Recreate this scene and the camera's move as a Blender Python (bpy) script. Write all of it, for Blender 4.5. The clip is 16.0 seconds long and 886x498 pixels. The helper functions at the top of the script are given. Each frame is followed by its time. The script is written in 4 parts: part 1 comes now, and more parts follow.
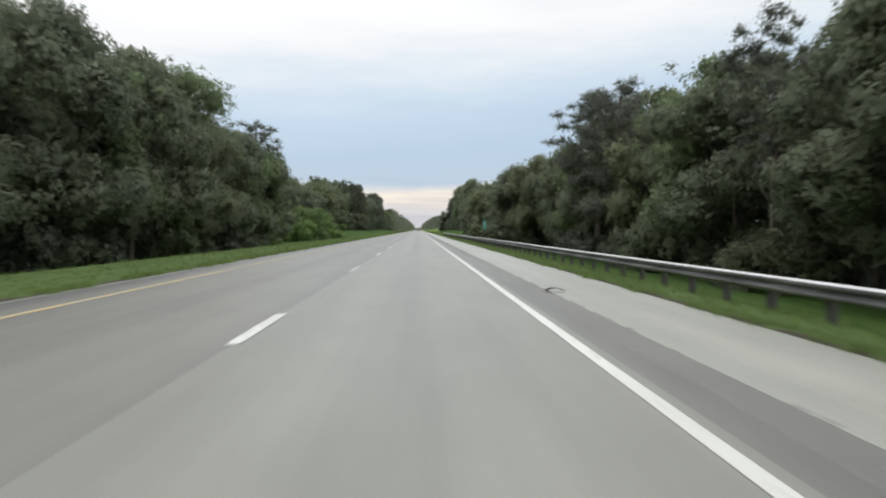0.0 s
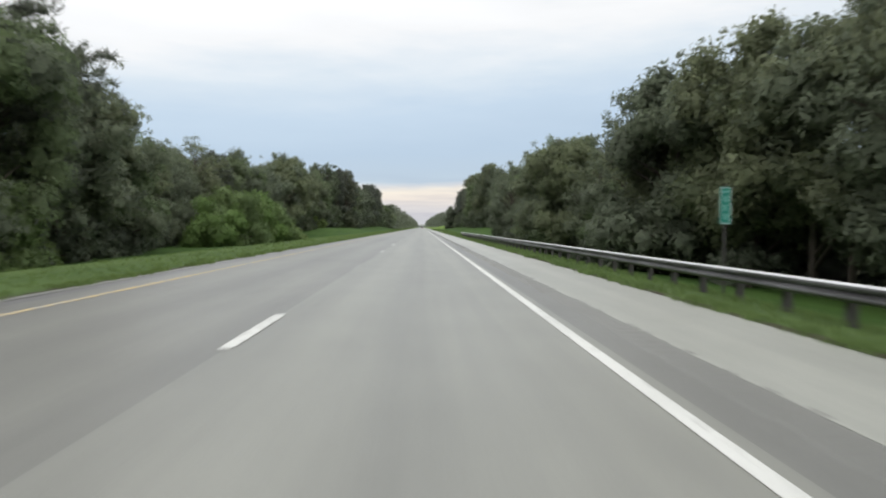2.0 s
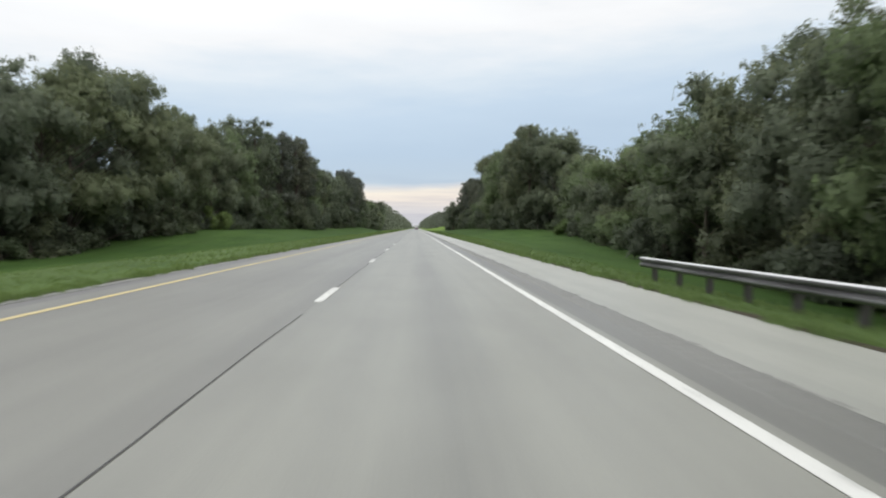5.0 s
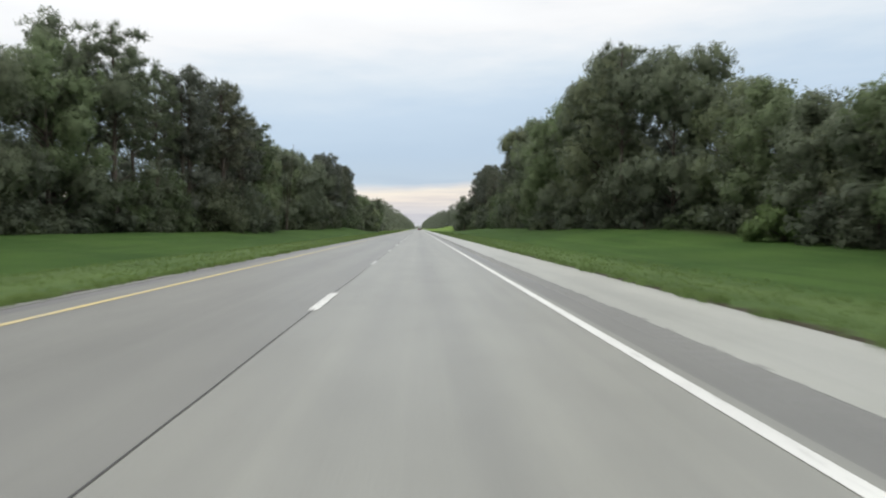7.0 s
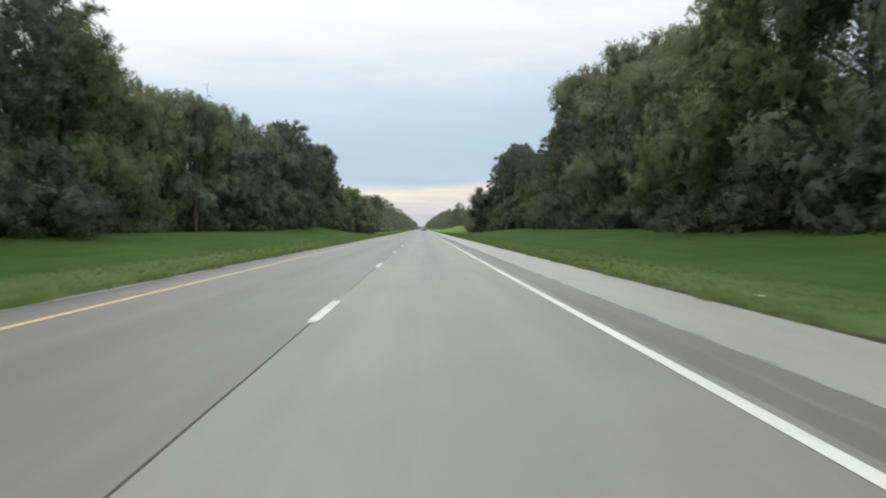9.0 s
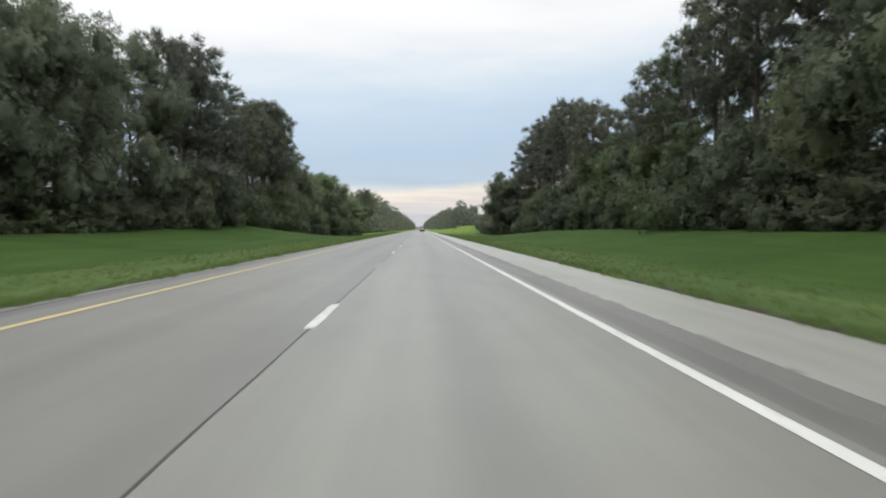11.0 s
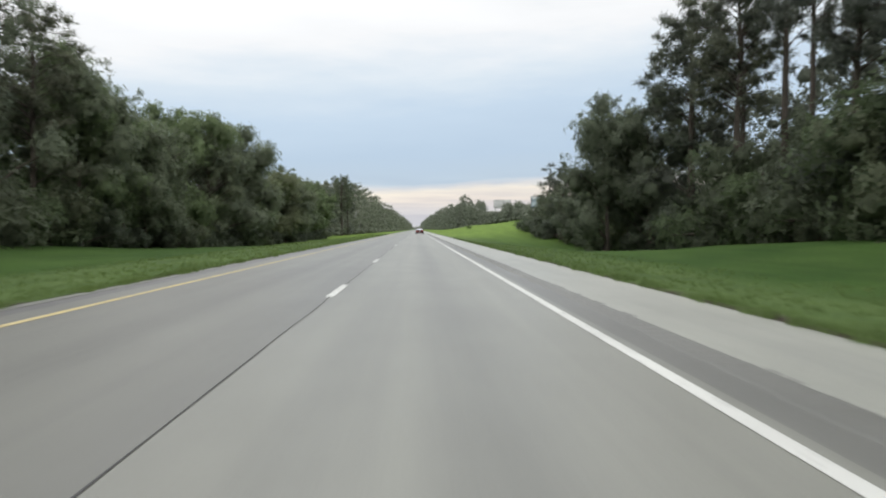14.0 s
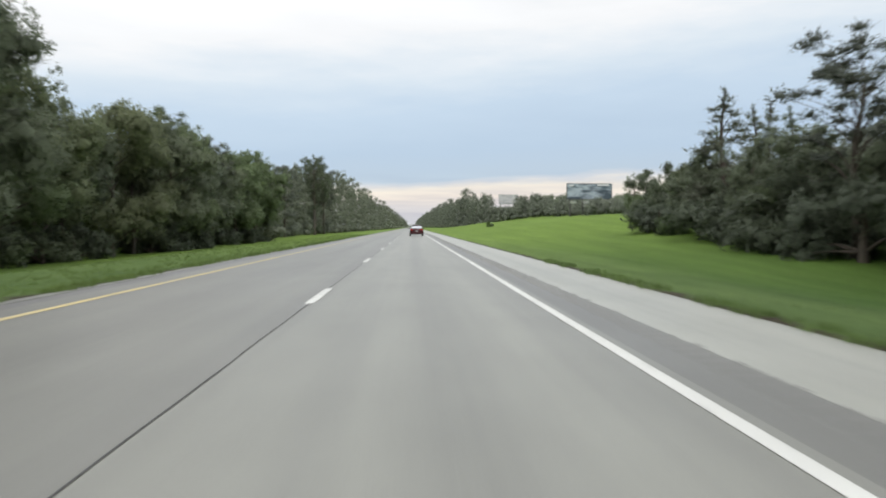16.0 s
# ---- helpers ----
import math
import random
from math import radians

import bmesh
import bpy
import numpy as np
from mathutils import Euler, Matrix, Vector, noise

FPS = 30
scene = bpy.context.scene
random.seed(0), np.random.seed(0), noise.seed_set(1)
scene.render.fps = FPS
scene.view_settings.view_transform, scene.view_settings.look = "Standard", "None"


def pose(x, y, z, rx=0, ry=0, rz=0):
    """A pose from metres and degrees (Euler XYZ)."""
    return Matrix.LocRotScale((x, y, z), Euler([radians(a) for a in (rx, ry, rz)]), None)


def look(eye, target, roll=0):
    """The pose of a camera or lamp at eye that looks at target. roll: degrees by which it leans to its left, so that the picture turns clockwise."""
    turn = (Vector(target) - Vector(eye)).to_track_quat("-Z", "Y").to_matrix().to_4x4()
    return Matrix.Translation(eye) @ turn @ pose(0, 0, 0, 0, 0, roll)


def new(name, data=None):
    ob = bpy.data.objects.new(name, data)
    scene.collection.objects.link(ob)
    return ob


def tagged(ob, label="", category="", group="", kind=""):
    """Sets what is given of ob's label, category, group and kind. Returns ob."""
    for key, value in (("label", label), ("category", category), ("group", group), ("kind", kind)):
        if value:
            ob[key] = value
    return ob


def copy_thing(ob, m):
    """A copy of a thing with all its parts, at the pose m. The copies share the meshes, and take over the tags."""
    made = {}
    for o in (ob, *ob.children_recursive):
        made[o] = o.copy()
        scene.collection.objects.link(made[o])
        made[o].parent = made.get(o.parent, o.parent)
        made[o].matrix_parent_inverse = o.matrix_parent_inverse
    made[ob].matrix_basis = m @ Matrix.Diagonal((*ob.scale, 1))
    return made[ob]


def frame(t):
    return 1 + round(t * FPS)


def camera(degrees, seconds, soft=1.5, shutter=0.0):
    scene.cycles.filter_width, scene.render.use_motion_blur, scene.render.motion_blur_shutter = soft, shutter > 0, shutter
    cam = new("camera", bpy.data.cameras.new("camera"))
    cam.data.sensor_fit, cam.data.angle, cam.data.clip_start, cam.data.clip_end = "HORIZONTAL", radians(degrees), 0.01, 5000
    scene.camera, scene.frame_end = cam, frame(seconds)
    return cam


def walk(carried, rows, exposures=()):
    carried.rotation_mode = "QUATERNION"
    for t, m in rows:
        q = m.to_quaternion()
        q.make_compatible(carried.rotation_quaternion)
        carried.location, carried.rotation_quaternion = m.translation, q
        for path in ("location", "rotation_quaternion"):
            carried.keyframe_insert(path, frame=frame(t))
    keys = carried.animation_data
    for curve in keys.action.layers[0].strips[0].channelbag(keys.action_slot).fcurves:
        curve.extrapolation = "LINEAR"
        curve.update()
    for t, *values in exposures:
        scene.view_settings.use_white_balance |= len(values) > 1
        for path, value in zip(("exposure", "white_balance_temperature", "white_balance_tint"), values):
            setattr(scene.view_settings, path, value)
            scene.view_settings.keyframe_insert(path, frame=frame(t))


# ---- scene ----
# the camera drives along +y in the right lane; x = 0 is the dashed lane line
cam = camera(67.8, 16.0, soft=2.0, shutter=0.25)
PATH = [
    # seconds, x, y, yaw, pitch, roll
    (0.0, 1.938, 0.36, -2.14, -1.68, -0.09),
    (0.5, 1.950, 15.85, -2.22, -1.89, 0.03),
    (1.0, 1.933, 31.43, -2.03, -1.72, 0.13),
    (1.5, 1.946, 46.66, -2.03, -1.84, -0.03),
    (2.0, 1.926, 61.70, -1.82, -1.91, -0.21),
    (2.5, 1.795, 77.39, -2.23, -1.81, -0.15),
    (3.0, 1.699, 93.30, -2.48, -1.80, -0.37),
    (3.5, 1.624, 108.70, -2.32, -1.69, -0.44),
    (4.0, 1.572, 124.14, -2.50, -1.87, -0.35),
    (6.5, 1.572, 201.53, -1.95, -1.70, -0.16),
    (7.0, 1.564, 216.93, -2.12, -1.81, 0.16),
    (7.5, 1.539, 231.81, -1.95, -1.84, -0.24),
    (8.0, 1.480, 247.30, -1.91, -1.82, -0.06),
    (8.5, 1.446, 263.14, -1.89, -1.85, -0.20),
    (9.0, 1.421, 279.14, -1.82, -1.77, 0.15),
    (11.5, 1.323, 355.95, -2.12, -1.75, -0.13),
    (12.0, 1.380, 371.54, -2.15, -1.78, -0.30),
    (12.5, 1.424, 387.26, -2.43, -1.78, -0.15),
    (13.0, 1.480, 402.67, -2.39, -1.74, 0.15),
    (13.5, 1.508, 418.45, -2.44, -1.84, -0.10),
    (14.0, 1.551, 434.33, -2.29, -1.74, 0.25),
    (14.5, 1.602, 449.79, -2.29, -1.84, 0.27),
    (15.0, 1.597, 465.30, -2.33, -1.82, -0.10),
    (15.5, 1.582, 480.95, -2.33, -1.80, -0.17),
    (16.0, 1.605, 496.72, -2.70, -1.92, -0.06),
]
walk(cam, [(t, pose(x, y, 1.203, 90 + pitch, roll, yaw)) for t, x, y, yaw, pitch, roll in PATH])

# ---- world and light: a bright overcast evening sky, cloud deck above a clear cream band ----
world = bpy.data.worlds.new("overcast_sky")
scene.world = world
world.use_nodes = True
SUN_EL, SUN_AZ = 38.0, 160.0  # degrees; azimuth from +y towards +x


def build_sky():
    nt = world.node_tree
    n, l = nt.nodes, nt.links
    n.clear()
    out = n.new("ShaderNodeOutputWorld")
    bg = n.new("ShaderNodeBackground")
    tc = n.new("ShaderNodeTexCoord")
    sep = n.new("ShaderNodeSeparateXYZ")
    l.new(tc.outputs["Generated"], sep.inputs[0])
    # cloud streaks: noise stretched along the horizon lifts and lowers the bands
    mp = n.new("ShaderNodeMapping")
    mp.inputs["Scale"].default_value = (1.6, 1.6, 8.0)
    l.new(tc.outputs["Generated"], mp.inputs["Vector"])
    nz = n.new("ShaderNodeTexNoise")
    nz.inputs["Scale"].default_value = 2.2
    nz.inputs["Detail"].default_value = 5.0
    nz.inputs["Roughness"].default_value = 0.55
    l.new(mp.outputs[0], nz.inputs["Vector"])
    # amount of shift grows with height above the horizon
    sub = n.new("ShaderNodeMath"); sub.operation = "SUBTRACT"; sub.inputs[1].default_value = 0.5
    l.new(nz.outputs["Fac"], sub.inputs[0])
    amp = n.new("ShaderNodeMath"); amp.operation = "MULTIPLY_ADD"
    amp.inputs[1].default_value = 0.42; amp.inputs[2].default_value = 0.026
    l.new(sep.outputs["Z"], amp.inputs[0])
    mul = n.new("ShaderNodeMath"); mul.operation = "MULTIPLY"
    l.new(sub.outputs[0], mul.inputs[0]); l.new(amp.outputs[0], mul.inputs[1])
    # the cloud deck hangs lower towards -x
    tilt = n.new("ShaderNodeMath"); tilt.operation = "MULTIPLY"
    l.new(sep.outputs["X"], tilt.inputs[0]); l.new(sep.outputs["Z"], tilt.inputs[1])
    tl = n.new("ShaderNodeMath"); tl.operation = "MULTIPLY_ADD"; tl.inputs[1].default_value = -0.35
    l.new(tilt.outputs[0], tl.inputs[0]); l.new(sep.outputs["Z"], tl.inputs[2])
    z = n.new("ShaderNodeMath"); z.operation = "ADD"; z.use_clamp = True
    l.new(tl.outputs[0], z.inputs[0]); l.new(mul.outputs[0], z.inputs[1])
    ramp = n.new("ShaderNodeValToRGB")
    stops = [
        (0.000, (0.63, 0.65, 0.71)), (0.026, (0.72, 0.70, 0.73)), (0.044, (0.88, 0.80, 0.74)), (0.060, (0.94, 0.87, 0.78)),
        (0.066, (0.70, 0.73, 0.78)), (0.074, (0.54, 0.65, 0.77)), (0.110, (0.53, 0.66, 0.81)),
        (0.170, (0.61, 0.74, 0.88)), (0.220, (0.77, 0.86, 0.94)), (0.275, (1.00, 1.01, 1.02)),
        (1.000, (2.10, 2.10, 2.10)),
    ]
    el = ramp.color_ramp.elements
    while len(el) < len(stops):
        el.new(0.5)
    for e, (p, c) in zip(el, stops):
        e.position, e.color = p, (*c, 1)
    l.new(z.outputs[0], ramp.inputs[0])
    # thin bright and dull streaks low over the horizon
    mp2 = n.new("ShaderNodeMapping")
    mp2.inputs["Scale"].default_value = (2.0, 2.0, 30.0)
    l.new(tc.outputs["Generated"], mp2.inputs["Vector"])
    nz2 = n.new("ShaderNodeTexNoise")
    nz2.inputs["Scale"].default_value, nz2.inputs["Detail"].default_value = 3.0, 4.0
    l.new(mp2.outputs[0], nz2.inputs["Vector"])
    wisp = n.new("ShaderNodeValToRGB")
    wisp.color_ramp.elements[0].position, wisp.color_ramp.elements[0].color = 0.38, (0.88, 0.885, 0.92, 1)
    wisp.color_ramp.elements[1].position, wisp.color_ramp.elements[1].color = 0.60, (1.08, 1.07, 1.04, 1)
    l.new(nz2.outputs["Fac"], wisp.inputs[0])
    streaks = n.new("ShaderNodeMix"); streaks.data_type, streaks.blend_type = "RGBA", "MULTIPLY"
    low = n.new("ShaderNodeMapRange")
    low.inputs["From Min"].default_value, low.inputs["From Max"].default_value = 0.085, 0.045
    l.new(sep.outputs["Z"], low.inputs["Value"])
    l.new(low.outputs["Result"], streaks.inputs["Factor"])
    l.new(ramp.outputs[0], streaks.inputs["A"]); l.new(wisp.outputs[0], streaks.inputs["B"])
    sky = n.new("ShaderNodeTexSky")
    sky.sky_type, sky.sun_disc = "NISHITA", False
    sky.sun_elevation, sky.sun_rotation = radians(SUN_EL), radians(SUN_AZ)
    dim = n.new("ShaderNodeVectorMath"); dim.operation = "SCALE"; dim.inputs["Scale"].default_value = 0.08
    l.new(sky.outputs[0], dim.inputs[0])
    mix = n.new("ShaderNodeMix"); mix.data_type = "RGBA"; mix.inputs["Factor"].default_value = 0.08
    l.new(streaks.outputs["Result"], mix.inputs["A"]); l.new(dim.outputs[0], mix.inputs["B"])
    l.new(mix.outputs["Result"], bg.inputs["Color"])
    bg.inputs["Strength"].default_value = 1.0
    l.new(bg.outputs[0], out.inputs[0])


build_sky()
sun = new("sun", bpy.data.lights.new("sun", "SUN"))
sun.data.energy, sun.data.angle, sun.data.color = 0.7, radians(60), (1.0, 0.96, 0.90)
sun_dir = Vector((math.sin(radians(SUN_AZ)) * math.cos(radians(SUN_EL)), math.cos(radians(SUN_AZ)) * math.cos(radians(SUN_EL)), math.sin(radians(SUN_EL))))
sun.matrix_world = look(sun_dir * 200, (0, 0, 0))
scene.view_settings.exposure = 0.0


# ---- materials ----
class Mat:
    """A node material with short helpers."""

    def __init__(self, name, rough=0.7, metal=0.0, spec=0.5):
        self.m = bpy.data.materials.new(name)
        self.m.use_nodes = True
        self.n, self.l = self.m.node_tree.nodes, self.m.node_tree.links
        self.b = self.n["Principled BSDF"]
        self.b.inputs["Roughness"].default_value = rough
        self.b.inputs["Metallic"].default_value = metal
        self.b.inputs["Specular IOR Level"].default_value = spec
        self.tc = self.n.new("ShaderNodeTexCoord")

    def noise(self, scale, stretch=(1, 1, 1), detail=4.0, rough=0.6):
        mp = self.n.new("ShaderNodeMapping")
        mp.inputs["Scale"].default_value = stretch
        self.l.new(self.tc.outputs["Object"], mp.inputs["Vector"])
        t = self.n.new("ShaderNodeTexNoise")
        t.inputs["Scale"].default_value, t.inputs["Detail"].default_value = scale, detail
        t.inputs["Roughness"].default_value = rough
        self.l.new(mp.outputs[0], t.inputs["Vector"])
        return t.outputs["Fac"]

    def ramp(self, fac, *stops):
        r = self.n.new("ShaderNodeValToRGB")
        el = r.color_ramp.elements
        while len(el) < len(stops):
            el.new(0.5)
        for e, (p, c) in zip(el, stops):
            e.position, e.color = p, (*c, 1)
        self.l.new(fac, r.inputs[0])
        return r.outputs[0]

    def mix(self, a, b, fac, mode="MIX"):
        x = self.n.new("ShaderNodeMix")
        x.data_type, x.blend_type = "RGBA", mode
        for key, v in (("A", a), ("B", b)):
            if isinstance(v, tuple):
                x.inputs[key].default_value = (*v, 1)
            else:
                self.l.new(v, x.inputs[key])
        if isinstance(fac, float):
            x.inputs["Factor"].default_value = fac
        else:
            self.l.new(fac, x.inputs["Factor"])
        return x.outputs["Result"]

    def math(self, op, a, b):
        x = self.n.new("ShaderNodeMath")
        x.operation = op
        x.use_clamp = False
        for i, v in enumerate((a, b)):
            if isinstance(v, (int, float)):
                x.inputs[i].default_value = v
            else:
                self.l.new(v, x.inputs[i])
        return x.outputs[0]

    def color(self, c):
        if isinstance(c, tuple):
            self.b.inputs["Base Color"].default_value = (*c, 1)
        else:
            self.l.new(c, self.b.inputs["Base Color"])
        return self

    def bump(self, fac, strength=0.3, distance=0.01):
        x = self.n.new("ShaderNodeBump")
        x.inputs["Strength"].default_value, x.inputs["Distance"].default_value = strength, distance
        self.l.new(fac, x.inputs["Height"])
        self.l.new(x.outputs[0], self.b.inputs["Normal"])
        return self

    def axis(self, which):
        s = self.n.new("ShaderNodeSeparateXYZ")
        self.l.new(self.tc.outputs["Object"], s.inputs[0])
        return s.outputs[which]


def plain(name, c, rough=0.6, metal=0.0, vary=0.25, scale=3.0):
    m = Mat(name, rough, metal)
    m.color(m.mix(c, tuple(v * (1 - vary) for v in c), m.noise(scale)))
    return m.m


def pavement_material(name, light, dark, aggregate=60.0, lane=None):
    """Worn pavement; lane: the x of a lane's middle, where drips darken the strip between the wheel tracks."""
    m = Mat(name, 0.44, spec=0.7)
    big = m.ramp(m.noise(0.22, (1, 0.25, 1)), (0.3, (0, 0, 0)), (0.7, (1, 1, 1)))
    c = m.mix(light, dark, big)
    streak = m.ramp(m.noise(1.6, (1, 0.02, 1), 3.0), (0.35, (0.84, 0.84, 0.85)), (0.65, (1.06, 1.06, 1.05)))
    c = m.mix(c, streak, 0.8, "MULTIPLY")
    patch = m.ramp(m.noise(0.9, (1, 0.5, 1), 6.0), (0.25, (0.84, 0.84, 0.84)), (0.6, (1.03, 1.03, 1.03)))
    c = m.mix(c, patch, 0.8, "MULTIPLY")
    if lane is not None:
        off = m.math("ABSOLUTE", m.math("SUBTRACT", m.axis("X"), lane), 0.0)
        off = m.math("ADD", off, m.math("MULTIPLY", m.math("SUBTRACT", m.noise(0.6, (1, 0.2, 1), 4.0), 0.5), 0.5))
        drips = m.ramp(m.math("MULTIPLY", off, 0.5), (0.06, (0.80, 0.80, 0.80)), (0.26, (1.04, 1.04, 1.03)), (0.55, (1.05, 1.05, 1.04)), (0.80, (0.92, 0.92, 0.92)))
        c = m.mix(c, drips, m.ramp(m.noise(0.02, (0.2, 1, 1), 2.0), (0.35, (0.35, 0.35, 0.35)), (0.65, (1, 1, 1))), "MULTIPLY")
    g = m.noise(aggregate, detail=2.0)
    grain = m.ramp(g, (0.3, (0.80, 0.80, 0.80)), (0.7, (1.15, 1.15, 1.14)))
    m.color(m.mix(c, grain, 0.7, "MULTIPLY")).bump(g, 0.35, 0.004)
    return m.m


def paint_material(name, c, worn):
    """Road paint, worn through to the pavement in chips."""
    m = Mat(name, 0.55)
    wear = m.ramp(m.noise(7.0, (1, 0.5, 1), 6.0, 0.75), (worn, (0, 0, 0)), (worn + 0.13, (1, 1, 1)))
    edge = m.ramp(m.noise(0.35, (1, 1, 1), 3.0), (0.3, (0.7, 0.7, 0.7)), (0.65, (1, 1, 1)))
    dirt = m.mix((0.26, 0.26, 0.25), c, edge)
    m.color(m.mix((0.245, 0.25, 0.24), dirt, wear)).bump(m.noise(60.0), 0.3, 0.003)
    return m.m


M_ROAD = pavement_material("worn_grey_pavement", (0.220, 0.224, 0.199), (0.184, 0.187, 0.166), lane=1.85)
# older pavement; its colour also holds the dimming towards the view's left edge
M_ROAD_LEFT = pavement_material("older_dimmed_pavement", (0.174, 0.176, 0.158), (0.138, 0.140, 0.127), lane=-1.85)
M_SHOULDER = pavement_material("pale_shoulder_pavement", (0.330, 0.338, 0.305), (0.268, 0.275, 0.248))
M_STRIP = pavement_material("dark_edge_asphalt", (0.146, 0.148, 0.136), (0.110, 0.112, 0.103))
M_LSHOULDER = pavement_material("inner_shoulder_asphalt", (0.126, 0.125, 0.126), (0.086, 0.085, 0.087))
M_WHITE = paint_material("white_road_paint", (0.62, 0.63, 0.60), 0.30)
M_DASH = [paint_material(n, (0.60, 0.61, 0.58), w) for n, w in (("worn_white_road_paint", 0.34), ("chipped_white_road_paint", 0.44), ("nearly_gone_white_road_paint", 0.54))]
M_YELLOW = paint_material("yellow_road_paint", (0.52, 0.42, 0.17), 0.34)
M_YELLOW_OLD = paint_material("faded_yellow_road_paint", (0.50, 0.36, 0.12), 0.42)
M_SEAM = plain("dark_joint_sealant", (0.075, 0.075, 0.075), 0.8, vary=0.5, scale=1.0)


def grass_ground_material():
    m = Mat("mown_grass", 0.9, spec=0.1)
    a = m.mix((0.034, 0.074, 0.016), (0.053, 0.101, 0.023), m.ramp(m.noise(0.10, detail=5.0), (0.35, (0, 0, 0)), (0.65, (1, 1, 1))))
    b = m.mix(a, (0.062, 0.106, 0.028), m.ramp(m.noise(0.55, (1, 0.4, 1), 5.0), (0.48, (0, 0, 0)), (0.78, (0.75, 0.75, 0.75))))
    # a paler strip, mown more often, runs along the pavement and ends in an uneven line
    mown = m.math("SUBTRACT", m.math("ABSOLUTE", m.math("ADD", m.axis("X"), 0.25), 0.0), m.math("ADD", 7.5, m.math("MULTIPLY", m.noise(0.25, (1, 0.4, 1), 5.0), 3.0)))
    pale = m.mix((0.062, 0.104, 0.034), (0.094, 0.142, 0.048), m.ramp(m.noise(0.4, (1, 0.4, 1), 6.0), (0.35, (0, 0, 0)), (0.65, (1, 1, 1))))
    b = m.mix(pale, b, m.ramp(m.math("MULTIPLY", mown, 0.4), (0.0, (0.08, 0.08, 0.08)), (0.9, (1, 1, 1))))
    # brighter, yellower sward on the rise
    b = m.mix(b, (0.150, 0.232, 0.044), m.ramp(m.math("MULTIPLY", m.math("SUBTRACT", m.axis("Y"), 508.0), 0.012), (0.0, (0, 0, 0)), (0.6, (0.78, 0.78, 0.78))))
    b = m.mix(b, m.ramp(m.noise(0.7, (1, 0.07, 1), 4.0), (0.3, (0.80, 0.82, 0.78)), (0.7, (1.14, 1.13, 1.10))), 0.9, "MULTIPLY")
    fine = m.noise(9.0, (1, 0.7, 1), 5.0, 0.7)
    b = m.mix(b, m.ramp(fine, (0.3, (0.68, 0.68, 0.66)), (0.7, (1.18, 1.18, 1.14))), 0.8, "MULTIPLY")
    # leaf litter under the trees
    xx = m.axis("X")
    litter_r = m.math("MULTIPLY", m.math("SUBTRACT", m.math("ADD", xx, m.math("MULTIPLY", m.noise(0.3), 8.0)), m.math("ADD", 30.0, m.math("MAXIMUM", 0.0, m.math("SUBTRACT", m.axis("Y"), 545.0)))), 0.2)
    litter_l = m.math("MULTIPLY", m.math("SUBTRACT", m.math("ADD", m.math("MULTIPLY", xx, -1.0), m.math("MULTIPLY", m.noise(0.3), 8.0)), 34.0), 0.2)
    outer = m.math("MULTIPLY", m.math("SUBTRACT", 75.0, m.math("ADD", m.math("ABSOLUTE", xx, 0.0), m.math("MULTIPLY", m.noise(0.05), 30.0))), 0.1)
    litter = m.math("MINIMUM", m.math("MAXIMUM", litter_r, litter_l), outer)
    b = m.mix(b, (0.060, 0.058, 0.036), m.ramp(litter, (0.0, (0, 0, 0)), (1.0, (0.9, 0.9, 0.9))))
    # bare soil in a ragged line along the pavement's edges, darkened for the tufts' shadow
    x = m.axis("X")
    off = m.math("SUBTRACT", m.math("ABSOLUTE", m.math("SUBTRACT", x, 0.675), 0.0), 5.655)
    rag = m.math("ADD", off, m.math("MULTIPLY", m.math("SUBTRACT", m.noise(1.3, detail=6.0), 0.5), 1.9))
    soil = m.ramp(rag, (0.0, (1, 1, 1)), (0.22, (0, 0, 0)))
    m.color(m.mix(b, (0.050, 0.046, 0.032), soil)).bump(fine, 0.8, 0.05)
    return m.m


M_GRASS = grass_ground_material()


